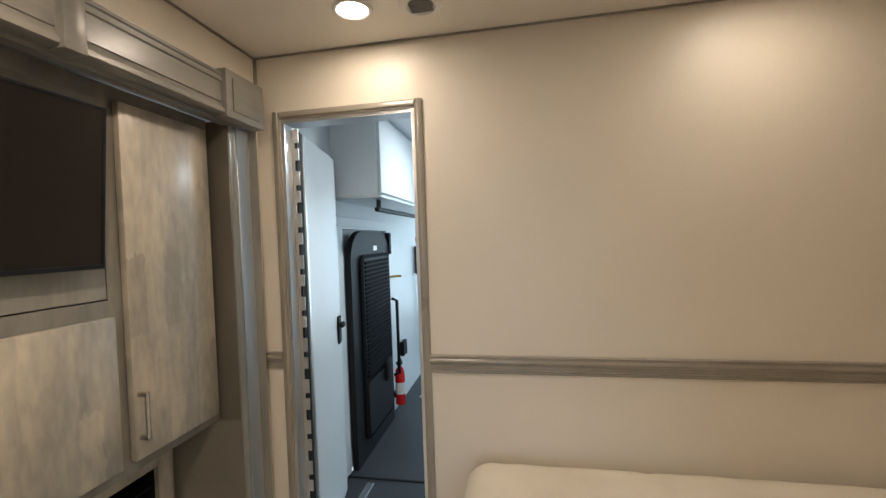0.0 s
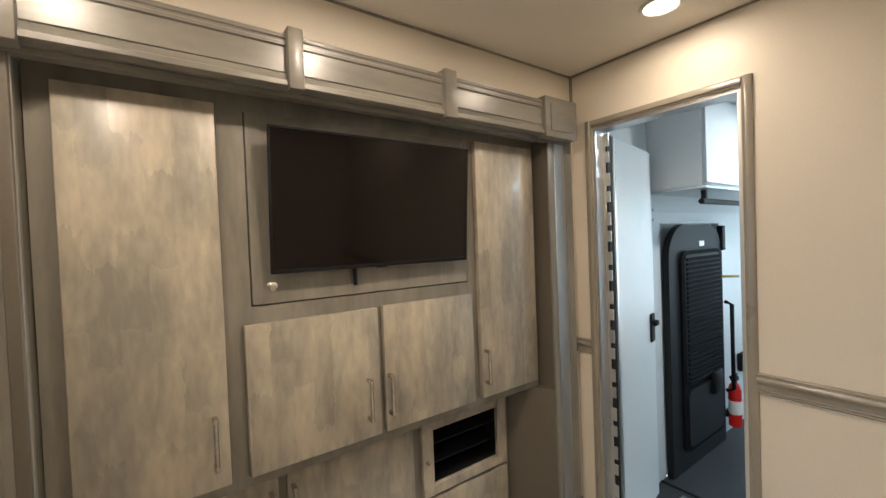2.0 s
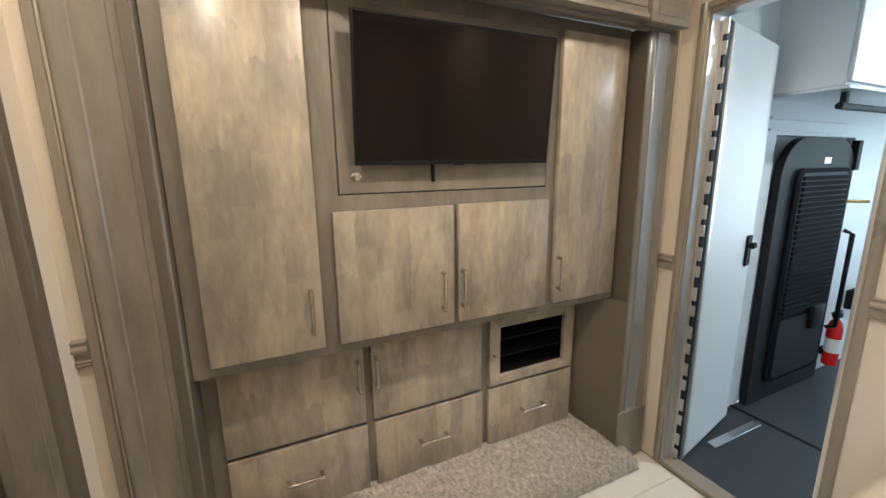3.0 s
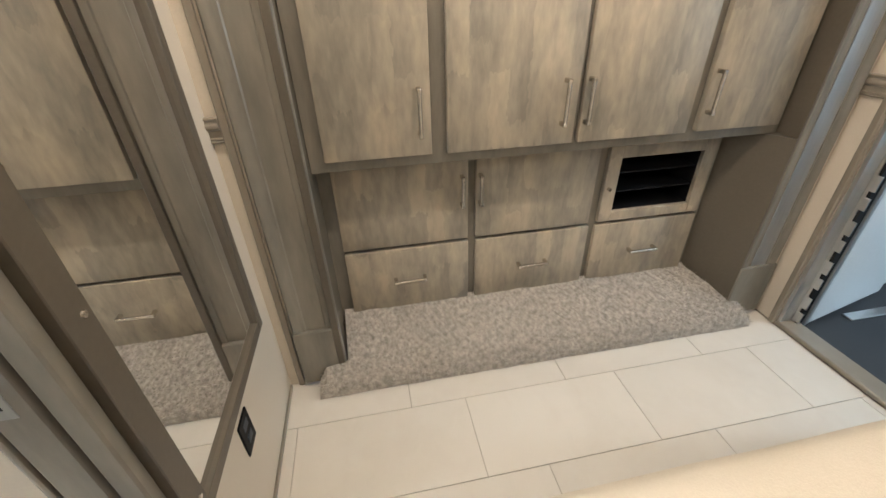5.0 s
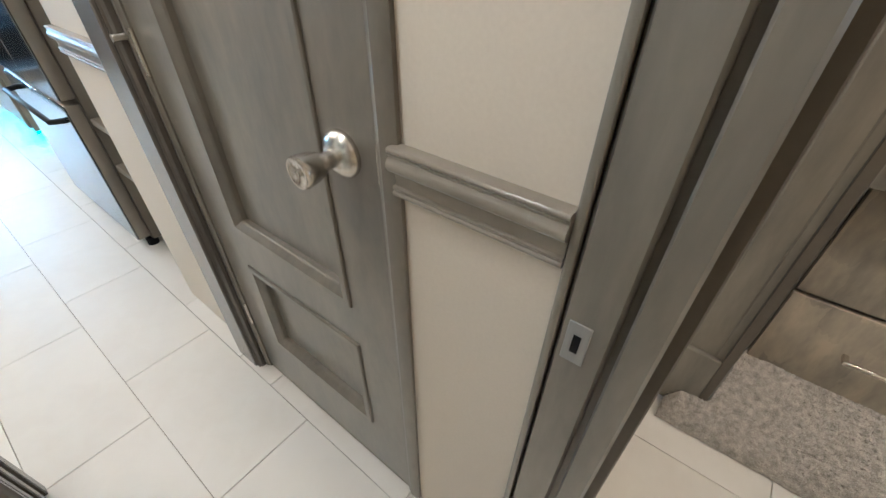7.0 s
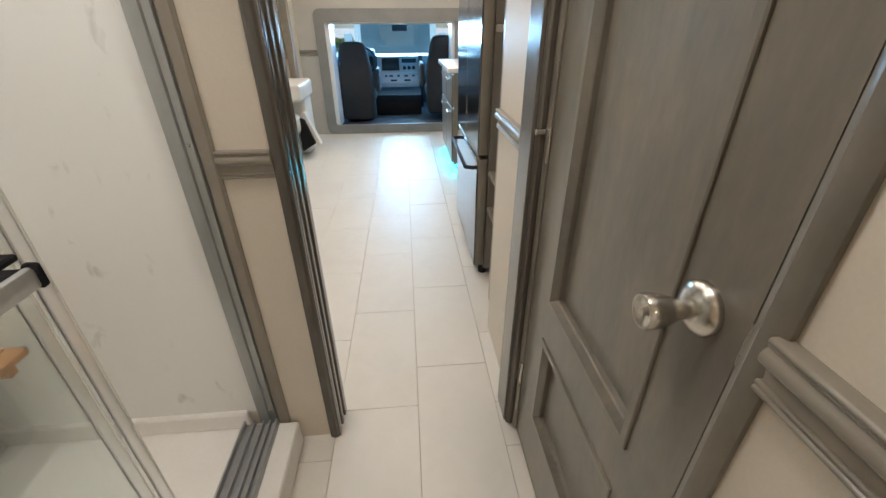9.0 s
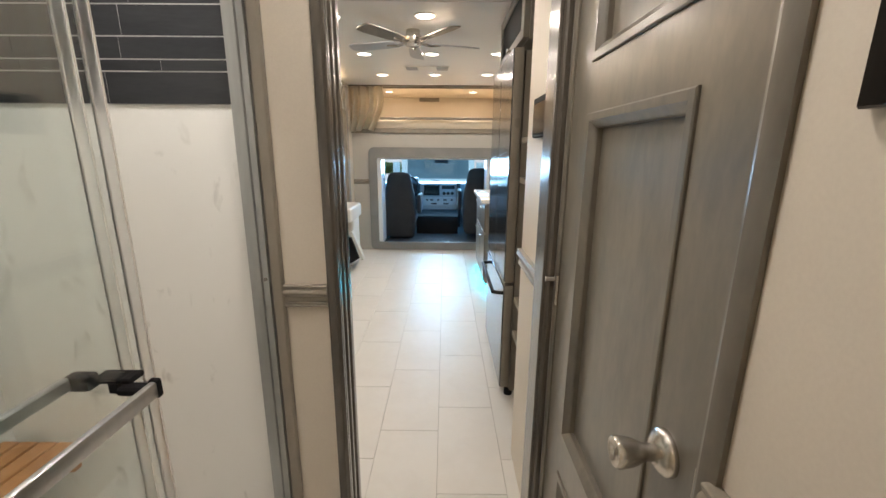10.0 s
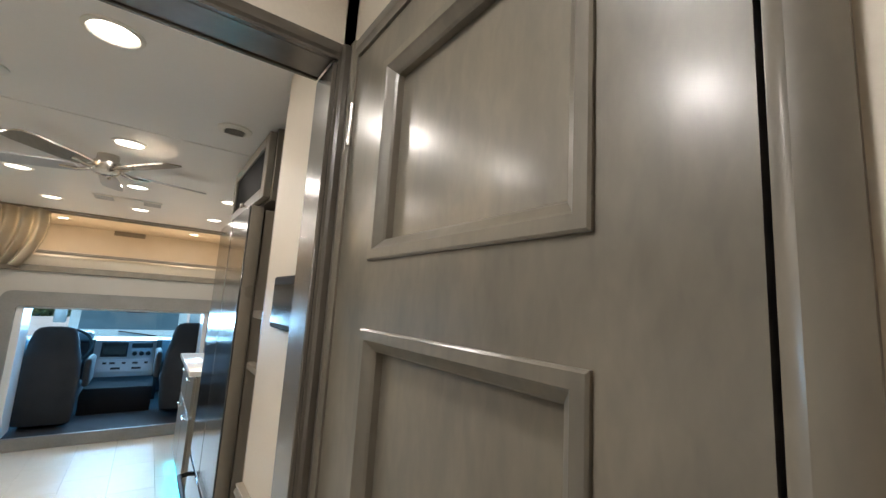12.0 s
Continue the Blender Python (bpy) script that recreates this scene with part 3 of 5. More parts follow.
LX, LF = -1.273, -1.293
lower = thing("base_cabinet", (-1.4, 0.7, 0.17), "grey driftwood base cabinet with doors, drawers and shelf", "cabinet")
part("body", boxes(((-1.75, -0.108, 0.17), (-1.72, 1.45, 0.83)), ((-1.72, -0.108, 0.17), (LF, 1.45, 0.18)), ((-1.72, -0.108, 0.80), (LF, 1.45, 0.83))), FRAMEWOOD, lower)
part("face_frame", boxes(((LF - 0.018, -0.11, 0.172), (LF, -0.05, 0.83)), ((LF - 0.018, 0.40, 0.172), (LF, 0.46, 0.83)), ((LF - 0.018, 0.91, 0.172), (LF, 0.97, 0.83)), ((LF - 0.018, 1.40, 0.172), (LF, 1.455, 0.83)), *[((LF - 0.018, a, z0), (LF, b, z1)) for a, b in ((-0.05, 0.40), (0.46, 0.91), (0.97, 1.40)) for z0, z1 in ((0.45, 0.50), (0.78, 0.83), (0.172, 0.20))], bev=0.0), FRAMEWOOD, lower)
for y0, y1, hy in ((-0.062, 0.415, 0.39), (0.445, 0.925, 0.459)):
    d = part("door", door_slab(y0, y1, 0.483, 0.80, LF, LX), DOORWOOD, lower, "greyish driftwood slab door")
    bar_handle(d, (LX, hy, 0.634), (LX, hy, 0.742), (0.03, 0, 0))
for y0, y1 in ((-0.062, 0.418), (0.448, 0.932), (0.962, 1.43)):
    d = part("drawer", door_slab(y0, y1, 0.19, 0.468, LF, LX), DOORWOOD, lower, "pale driftwood drawer front")
    ym = (y0 + y1) / 2
    bar_handle(d, (LX, ym - 0.058, 0.332), (LX, ym + 0.058, 0.332), (0.03, 0, 0))
vd = part("open_front_frame", boxes(((LF, 0.965, 0.483), (LX, 1.02, 0.80)), ((LF, 1.375, 0.483), (LX, 1.43, 0.80)), ((LF, 1.02, 0.483), (LX, 1.375, 0.525)), ((LF, 1.02, 0.752), (LX, 1.375, 0.80)), bev=0.002), DOORWOOD, lower)
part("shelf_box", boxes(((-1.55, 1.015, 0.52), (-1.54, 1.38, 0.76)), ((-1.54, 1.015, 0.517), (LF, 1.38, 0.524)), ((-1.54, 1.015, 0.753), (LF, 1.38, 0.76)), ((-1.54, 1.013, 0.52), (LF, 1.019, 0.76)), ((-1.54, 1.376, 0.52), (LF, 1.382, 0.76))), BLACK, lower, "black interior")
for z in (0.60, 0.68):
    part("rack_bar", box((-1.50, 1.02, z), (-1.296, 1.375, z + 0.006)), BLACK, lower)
part("latch_pin", cyl((LX, 0.985, 0.63), (LX + 0.014, 0.985, 0.63), 0.007, seg=12), STEEL, lower)


# carpet on the slide floor, rolled down to the tiles
def carpet():
    bm = bmesh.new()
    ny, path = 170, []
    for k in range(18):
        u = k / 17
        path.append((-1.290 + 0.230 * u, 0.201 - 0.118 * u))
    for k in range(1, 9):
        a = radians(90 * k / 8)
        path.append((-1.06 + 0.04 * math.sin(a), 0.043 + 0.04 * math.cos(a)))
    path += [(-1.018, 0.02), (-1.02, 0.003)]
    rows = []
    for i in range(ny + 1):
        row = []
        for k, (x, z) in enumerate(path):
            u = min(1, max(0, (x + 1.275) / 0.16))
            y0, y1 = (-0.10, 1.46 + 0.115 * u) if x < -1.09 else (-0.215, 1.655)
            y = y0 + (y1 - y0) * i / ny
            end = min(i, ny - i) / 3.0
            zz = z * (0.35 + 0.65 * min(1, end)) if x > -1.09 else z
            w = noise.noise(Vector((x * 16, y * 16, z * 16))) * 0.006 + noise.noise(Vector((x * 90, y * 90, 3))) * 0.004
            row.append(bm.verts.new((x + w * 0.6, y, zz + w if zz > 0.01 else zz)))
        rows.append(row)
    for one, two in zip(rows, rows[1:]):
        for k in range(len(path) - 1):
            bm.faces.new((one[k], two[k], two[k + 1], one[k + 1]))
    bm.normal_update()
    rnd = random.Random(4)
    tufts = []
    for f in list(bm.faces):
        c, n = f.calc_center_median(), f.normal if f.normal.z > -0.2 else -f.normal
        for _ in range(4):
            p = c + Vector((rnd.uniform(-0.006, 0.006), rnd.uniform(-0.006, 0.006), 0))
            tip = p + n * rnd.uniform(0.005, 0.011) + Vector((rnd.uniform(-0.006, 0.006), rnd.uniform(-0.006, 0.006), 0))
            side = Vector((rnd.uniform(-1, 1), rnd.uniform(-1, 1), 0)).normalized() * 0.0022
            tufts.append((p - side, p + side, tip))
    for tri in tufts:
        bm.faces.new([bm.verts.new(q) for q in tri])
    return bm


tagged(new("slide_carpet", finish("slide_carpet", carpet(), CARPET, 0)), "thick mottled grey-beige carpet rolled over the slide-out edge", "carpet", kind="structure")

# mirror on the partition
mir = thing("wall_mirror", (-0.68, -0.335, 0.44), "tall wall mirror in a grey driftwood frame", "mirror")
part("mirror_glass", box((-0.945, -0.331, 0.475), (-0.425, -0.322, 2.03)), MIRROR, mir, "silvered mirror glass")
for lo, hi in (((-0.975, -0.335, 0.445), (-0.94, -0.310, 2.06)), ((-0.43, -0.335, 0.47), (-0.377, -0.306, 2.06)), ((-0.94, -0.335, 0.445), (-0.43, -0.310, 0.48)), ((-0.94, -0.335, 2.025), (-0.43, -0.310, 2.06))):
    part("frame_bar", box(lo, hi, 0.002), SIDEPANEL, mir)
for z in (0.52, 0.957, 1.6):
    part("screw", lathe([(0, 0.006), (0.003, 0.005), (0.004, 0.001)], (-0.413, -0.306, z), (0, 1, 0), 12), STEEL, mir)
out = thing("power_outlet", (-0.69, -0.335, 0.26), "black double power outlet low on the partition", "outlet")
part("cover", box((-0.727, -0.335, 0.262), (-0.652, -0.329, 0.378), 0.003), BLACK, out)
for z in (0.29, 0.335):
    part("socket", box((-0.706, -0.330, z), (-0.673, -0.327, z + 0.026), 0.001), DASH, out)


# ---- ceiling lights and grilles ----
def downlight(x, y, watts, colour=COOL, z=H, r=0.055, label="round recessed ceiling light, switched on", group="ceiling lights"):
    t = thing("ceiling_light", (x, y, z), label, "ceiling light", group)
    part("trim_ring", lathe([(0.0, r + 0.014), (0.004, r + 0.013), (0.007, r + 0.002), (0.004, r - 0.002), (0.0, r - 0.003)], (x, y, z), (0, 0, -1), 32), WHITEPLASTIC, t, "white trim ring")
    part("diffuser", lathe([(0.001, r - 0.003), (0.0045, r - 0.006), (0.006, 0.004)], (x, y, z), (0, 0, -1), 32), LIT, t, "glowing diffuser")
    if watts:
        area("ceiling_lamp", (x, y, z - 0.012), (x, y, z - 1), r * 2.0, 0, watts, colour, True)
    return t


for x, y, w in ((-0.57, 1.54, 3.0), (-0.57, 0.64, 7.9), (-0.57, -0.08, 7.0), (0.78, 1.46, 2.8), (0.78, 0.40, 1.5)):
    downlight(x, y, w, WARM)
downlight(0.05, -0.92, 5.8, (1.0, 0.95, 0.89))
downlight(0.66, -1.13, 8.5, (1.0, 0.95, 0.88))


def ceiling_grille(x, y, label, r=0.075, dark=True):
    t = thing("ceiling_vent", (x, y, H), label, "vent", "ceiling vents")
    part("rim", lathe([(0, r), (0.006, r - 0.001), (0.012, r - 0.012), (0.014, r - 0.025), (0.006, r - 0.03)], (x, y, H), (0, 0, -1), 32), WHITEPLASTIC, t)
    part("core", lathe([(0.004, r - 0.03), (0.009, r - 0.034), (0.010, 0.003)], (x, y, H), (0, 0, -1), 24), GREYTRIM if dark else WHITEPLASTIC, t)
    for k in range(-2, 3):
        part("slat", box((x - 0.038, y + k * 0.013 - 0.002, H - 0.016), (x + 0.038, y + k * 0.013 + 0.002, H - 0.008)), GREYTRIM, t)
    return t


ceiling_grille(-0.335, 1.56, "round white ceiling air vent")
ceiling_grille(0.495, -2.6, "round white ceiling air vent", 0.07)
ceiling_grille(-0.283, -2.58, "round white ceiling air vent", 0.07)

# ---- bed ----
def bed():
    t = thing("bed", (0.7, 0.98, 0), "made bed with a smooth cream bedspread", "bed")
    part("base", box((-0.17, 0.32, 0.0), (1.68, 1.70, 0.36), 0.01), FRAMEWOOD, t)
    bm = bmesh.new()
    nx, ny = 70, 56
    x0, x1, y0, y1 = -0.245, 1.69, 0.24, 1.765
    grid = []
    for i in range(nx + 1):
        row = []
        for j in range(ny + 1):
            x, y = x0 + (x1 - x0) * i / nx, y0 + (y1 - y0) * j / ny
            dx, dy = max(0, 0.09 - (x - x0)) / 0.09, max(0, 0.07 - min(y - y0, y1 - y)) / 0.07
            z = 0.655 - 0.05 * min(1.3, math.hypot(dx, dy)) ** 2.2
            z += 0.006 * noise.noise(Vector((x * 3.0, y * 4.0, 0))) + 0.004 * noise.noise(Vector((x * 9, y * 5, 2))) - 0.007 * math.exp(-((x - 0.36 - 0.05 * math.sin(y * 5)) / 0.02) ** 2)
            row.append(bm.verts.new((x, y, z)))
        grid.append(row)
    for i in range(nx):
        for j in range(ny):
            bm.faces.new((grid[i][j], grid[i + 1][j], grid[i + 1][j + 1], grid[i][j + 1]))
    edge = [grid[i][0] for i in range(nx, -1, -1)] + [grid[0][j] for j in range(1, ny + 1)] + [grid[i][ny] for i in range(1, nx + 1)]
    prev = edge
    for k, z in enumerate((0.5, 0.36, 0.24)):
        ring = []
        for i, v in enumerate(edge):
            w = 0.012 * (k + 1) * noise.noise(Vector((i * 0.3, k, 0)))
            c = v.co
            ring.append(bm.verts.new((c.x - (0.012 + w if c.x < x0 + 0.01 else 0), c.y + (-0.012 - w if c.y < y0 + 0.01 else 0.004 if c.y > y1 - 0.01 else 0), z)))
        for a, b, c, d in zip(prev, prev[1:], ring[1:], ring):
            bm.faces.new((a, d, c, b))
        prev = ring
    bmesh.ops.recalc_face_normals(bm, faces=bm.faces[:])
    part("bedspread", bm, LINEN, t, "cream woven bedspread", 60)


bed()

# ---- hall: closet door, wall panel ----
def panel_door():
    t = thing("door_1", (-0.36, -1.03, 0.0), "closed grey lacquered three-panel closet door with chrome knob", "door")
    tagged(t, kind="structure")
    y0, y1, x0, x1 = -1.372, -0.708, -0.40, -0.358
    a, b = -1.236, -0.828
    zs = [(0.238, 0.544), (0.675, 1.52), (1.644, 1.985)]
    pieces = [((x0, y0, 0.012), (x1, a, 2.065)), ((x0, b, 0.012), (x1, y1, 2.065))]
    z = 0.012
    for lo, hi in zs + [(2.065, 0)]:
        pieces.append(((x0, a, z), (x1, b, lo)))
        z = hi
    part("slab", boxes(*pieces), GLOSSWOOD, t)
    for lo, hi in zs:
        part("panel", box((x0 + 0.012, a, lo), (x0 + 0.02, b, hi)), GLOSSWOOD, t, "recessed lacquered panel")
        bm = bmesh.new()
        loops = []
        for inset, x in ((-0.007, x1 - 0.001), (-0.007, x1 + 0.004), (-0.004, x1 + 0.006), (0.010, x1 + 0.006), (0.013, x1 + 0.003), (0.024, x1 - 0.006), (0.027, x1 - 0.010), (0.027, x0 + 0.016)):
            loops.append([bm.verts.new((x, y, z)) for y, z in ((a + inset, lo + inset), (b - inset, lo + inset), (b - inset, hi - inset), (a + inset, hi - inset))])
        for one, two in zip(loops, loops[1:]):
            for k in range(4):
                bm.faces.new((one[k], one[(k + 1) % 4], two[(k + 1) % 4], two[k]))
        bmesh.ops.recalc_face_normals(bm, faces=bm.faces[:])
        if sum(f.normal.x for f in bm.faces) < 0:
            bmesh.ops.reverse_faces(bm, faces=bm.faces[:])
        part("moulding", bm, GLOSSWOOD, t, smooth=0)
    k = part("knob", lathe([(0.010, 0.0135), (0.030, 0.0125), (0.036, 0.0135), (0.044, 0.0175), (0.054, 0.0210), (0.068, 0.0232), (0.074, 0.0235), (0.078, 0.0215), (0.0785, 0.0185), (0.076, 0.012), (0.074, 0.006)], (x1, -0.775, 1.008), (1, 0, 0)), STEEL, t, "chrome door knob")
    part("rose", lathe([(0, 0.035), (0.005, 0.0355), (0.010, 0.033), (0.015, 0.026), (0.019, 0.0185), (0.020, 0.0150)], (x1, -0.775, 1.008), (1, 0, 0)), STEEL, k)
    part("lock_button", lathe([(0.072, 0.005), (0.079, 0.005), (0.080, 0.003)], (x1, -0.775, 1.008), (1, 0, 0), 16), STEEL, k)
    part("latch_plate", box((x1 - 0.03, -0.7085, 0.98), (x1 + 0.001, -0.706, 1.04)), STEEL, t)
    for z in (0.28, 1.05, 1.92):
        part("hinge", cyl((x1 + 0.004, y0 - 0.004, z - 0.045), (x1 + 0.004, y0 - 0.004, z + 0.045), 0.006, seg=12), STEEL, t, "steel hinge")


panel_door()
casing("door_frame_closet", "y", -0.36, 1, -1.372, -0.7025, 2.068, w=0.038, d=0.012, material=GLOSSWOOD)
# black sheet puts the closet's inner shade behind the door gap
struct("door_stop_closet", boxes(((-0.46, -1.376, 0), (-0.42, -0.672, 2.1))), BLACK, "black sheet standing in for the closet's unlit inside")
stop = thing("door_stop", (-0.36, -1.395, 1.04), "small steel catch on the door casing", "door catch")
part("catch", cyl((-0.35, -1.392, 1.08), (-0.322, -1.392, 1.08), 0.008, seg=12), STEEL, stop)
flo = thing("low_outlet", (-0.36, -1.62, 0.12), "small round white floor-level fitting on the wall", "wall fitting")
part("disc", cyl((-0.36, -1.62, 0.17), (-0.352, -1.62, 0.17), 0.02), WHITEPLASTIC, flo)


def legend(parent, body, y, z, size):
    cu = bpy.data.curves.new("legend", "FONT")
    cu.body, cu.size, cu.align_x, cu.align_y = body, size, "CENTER", "CENTER"
    cu.extrude = 0.0002
    tmp = bpy.data.objects.new("legend", cu)
    me = bpy.data.meshes.new_from_object(tmp)
    bpy.data.objects.remove(tmp)
    # stands on the wall x = -0.36 and reads towards +x: left of the text lies at lower y
    me.transform(Matrix(((0, 0, 1, -0.3462), (1, 0, 0, y), (0, 1, 0, z), (0, 0, 0, 1))))
    me.materials.append(INK)
    ob = new("legend", me)
    ob.parent, ob.matrix_parent_inverse = parent, whole(parent).inverted()
    return ob


def control_panel():
    t = thing("control_panel", (-0.36, -0.555, 1.47), "black glass touch panel with lit white legends", "control panel")
    part("glass_face", box((-0.36, -0.599, 1.473), (-0.347, -0.509, 1.603), 0.002), SCREEN, t)
    y0, y1, z0, z1 = -0.5775, -0.5315, 1.487, 1.5895
    part("border", boxes(((-0.3472, y0, z0), (-0.3466, y0 + 0.0006, z1)), ((-0.3472, y1 - 0.0006, z0), (-0.3466, y1, z1)), ((-0.3472, y0 + 0.0006, z0), (-0.3466, y1 - 0.0006, z0 + 0.0006)), ((-0.3472, y0 + 0.0006, z1 - 0.0006), (-0.3466, y1 - 0.0006, z1))), ALUGREY, t, "thin grey border line")
    ya, yb = -0.5665, -0.5435
    rows = [("CEILING", ya, 1.5805), ("REAR", yb, 1.5805), ("MASTER", yb, 1.5755), ("UP/DWN", ya, 1.5545), ("SPEED", yb, 1.5545)]
    for z, side in ((1.5305, "R/S"), (1.5055, "O/S")):
        for y, last in ((ya, "EXTEND"), (yb, "RETRACT")):
            rows += [(side, y, z), ("SLIDE", y, z - 0.005), (last, y, z - 0.010)]
    for body, y, z in rows:
        legend(t, body, y, z, 0.0040)
    for z in (1.5605, 1.5385, 1.5125):
        part("rule", box((-0.3470, y0 + 0.008, z), (-0.3466, y1 - 0.010, z + 0.0005)), ALUGREY, t)
    part("bulb_icon", lathe([(0, 0.0022), (0.0005, 0.0022)], (-0.347, ya - 0.001, 1.5715), (1, 0, 0), 14), INK, t)
    for k in range(7):
        a = radians(180 * k / 6)
        part("bulb_ray", box((-0.347, ya - 0.0013 + 0.0036 * math.cos(a), 1.5712 + 0.0036 * math.sin(a)), (-0.3466, ya - 0.0007 + 0.0036 * math.cos(a), 1.5718 + 0.0036 * math.sin(a))), INK, t)
    for k in range(3):
        a = radians(120 * k + 30)
        part("fan_icon", lathe([(0, 0.0017), (0.0005, 0.0017)], (-0.347, yb + 0.0021 * math.cos(a), 1.545 + 0.0021 * math.sin(a)), (1, 0, 0), 14), INK, t)
    part("lift_icon", prism([(ya - 0.006, 1.5475), (ya + 0.006, 1.545), (ya + 0.006, 1.5425), (ya - 0.006, 1.545)], "x", -0.347, -0.3466), INK, t)
    part("indicator", box((-0.347, y0 + 0.002, 1.585), (-0.3465, y0 + 0.004, 1.587)), BLUELED, t, "blue indicator")


control_panel()
panel = bpy.data.objects["control_panel"]
panel.location, panel.scale = (-0.36, -0.5485, 1.4721), (1, 1.087, 1.112)

# ---- shower ----
def shower():
    t = thing("shower", (0.95, -0.98, 0), "walk-in shower with marble panels and charcoal tile band", "shower")
    tagged(t, kind="structure")
    part("pan", boxes(((0.545, -1.45, 0.0), (1.45, -0.50, 0.045)), ((0.415, -1.394, 0.001), (0.60, -0.50, 0.105)), ((0.60, -1.45, 0.045), (1.45, -1.425, 0.12)), ((1.42, -1.425, 0.045), (1.45, -0.50, 0.12)), ((0.60, -0.53, 0.045), (1.42, -0.50, 0.12)), bev=0.006), WHITEPLASTIC, t, "white moulded shower pan")
    part("wall_panel", boxes(((0.49, -1.45, 0.11), (1.45, -1.445, 1.56)), ((0.49, -1.45, 1.90), (1.45, -1.445, H))), MARBLE, t, "white marble-look wall panel", 0)
    part("wall_panel", boxes(((1.44, -1.445, 0.11), (1.45, -0.50, 1.56)), ((1.44, -1.445, 1.90), (1.45, -0.50, H))), MARBLE, t, "white marble-look wall panel", 0)
    part("wall_panel", box((0.49, -0.51, 0.11), (1.44, -0.50, H)), MARBLE, t, "white marble-look wall panel", 0)
    part("grout_band", boxes(((0.49, -1.4495, 1.56), (1.44, -1.4405, 1.90)), ((1.4375, -1.4405, 1.56), (1.45, -0.51, 1.90))), LIGHTGROUT, t)
    rows = [(1.562, 1.6435), (1.6475, 1.674), (1.678, 1.731), (1.735, 1.8085), (1.8125, 1.842), (1.846, 1.899)]
    rnd = random.Random(2)
    for z0, z1 in rows:
        x, end = 0.49, 1.44
        while x < end - 0.01:
            w = rnd.uniform(0.24, 0.42)
            part("wall_tile", box((x + 0.001, -1.4445, z0), (min(x + w, end) - 0.001, -1.439, z1)), SLATE, t, smooth=0)
            x += w
        y = -1.438
        while y < -0.52:
            part("wall_tile", box((1.436, y + 0.001, z0), (1.4415, min(y + 0.31, -0.512) - 0.001, z1)), SLATE, t, smooth=0)
            y += 0.31
    return t


shower()
enc = thing("shower_enclosure", (0.5, -0.95, 0.105), "sliding glass shower doors in a satin aluminium frame", "shower door")
part("jamb", prism([(0.489, -1.409), (0.490, -1.395), (0.507, -1.395), (0.510, -1.388), (0.541, -1.388), (0.545, -1.44), (0.489, -1.44)], "z", 0.10, 2.06), JAMBMETAL, enc, "satin aluminium wall jamb")
part("top_track", box((0.495, -1.44, 2.02), (0.60, -0.50, 2.075), 0.003), ALU, enc)
part("bottom_track", boxes(((0.480, -1.386, 0.105), (0.596, -0.51, 0.112)), *[((x, -1.386, 0.112), (x + 0.006, -0.51, 0.132)) for x in (0.482, 0.503, 0.526, 0.556, 0.588)]), ALUGREY, enc, "grooved aluminium track")
for x, ye in ((0.545, -0.946), (0.585, -0.944)):
    g = part("glass_door", box((x - 0.003, ye, 0.135), (x + 0.003, -0.52, 2.02)), CLEAR, enc, "clear glass sliding door")
    g.visible_shadow = False
    seal = part("edge_seal", box((x - 0.005, ye - 0.024, 0.13), (x + 0.005, ye, 2.02), 0.002), SEAL, g, "clear plastic edge seal")
    seal.visible_shadow = False
    for e in (ye - 0.026,):
        part("seal_lip", box((x - 0.005, e - 0.0009, 0.13), (x + 0.005, e + 0.0009, 2.02)), WHITEPLASTIC, g)
part("towel_bar", box((0.478, -0.897, 1.014), (0.491, -0.53, 1.044), 0.004, seg=2), ALU, enc, "flat aluminium towel bar")
for y in (-0.897, -0.55):
    b = part("bar_bracket", boxes(((0.475, y - 0.008, 1.011), (0.495, y + 0.006, 1.047)), ((0.491, y - 0.010, 1.020), (0.545, y + 0.016, 1.036)), bev=0.004), BLACK, enc, "black bracket")
    part("clip", boxes(((0.527, y - 0.036, 1.034), (0.604, y + 0.000, 1.045)), ((0.560, y - 0.034, 1.012), (0.578, y - 0.004, 1.036)), bev=0.003), BLACK, b)
part("inner_handle", box((0.620, -0.88, 1.034), (0.633, -0.56, 1.06), 0.004), ALU, enc)
part("inner_bracket", box((0.592, -0.905, 1.030), (0.636, -0.878, 1.058), 0.005, seg=2), BLACK, enc, "black bracket")
for z in (1.07, 1.93, 0.16):
    part("screw", lathe([(0, 0.006), (0.003, 0.005), (0.004, 0.001)], (0.499, -1.396, z), (0, 1, 0), 12), STEEL, enc)
struct("shower_edge_trim", prism([(0.450, -1.412), (0.450, -1.402), (0.456, -1.396), (0.480, -1.396), (0.4885, -1.404), (0.4885, -1.412)], "z", 0, H), TRIM, "taupe edge trim beside the shower")
bench = thing("teak_bench", (1.15, -1.2, 0.5), "folding teak slat shower seat on the wall", "shower seat")
for k in range(5):
    x = 1.13 + k * 0.062
    part("slat", box((x, -1.405, 0.475), (x + 0.055, -1.02, 0.5), 0.004), TEAK, bench)
for y in (-1.36, -1.08):
    part("batten", box((1.14, y, 0.445), (1.438, y + 0.03, 0.475), 0.003), TEAK, bench)
tagged(new("bath_shelf", finish("bath_shelf", boxes(((1.36, -0.98, 1.14), (1.438, -0.60, 1.16)), ((1.36, -0.98, 1.16), (1.37, -0.60, 1.20)), bev=0.004), WHITEPLASTIC)), "small white moulded shelf on the shower wall", "shelf")

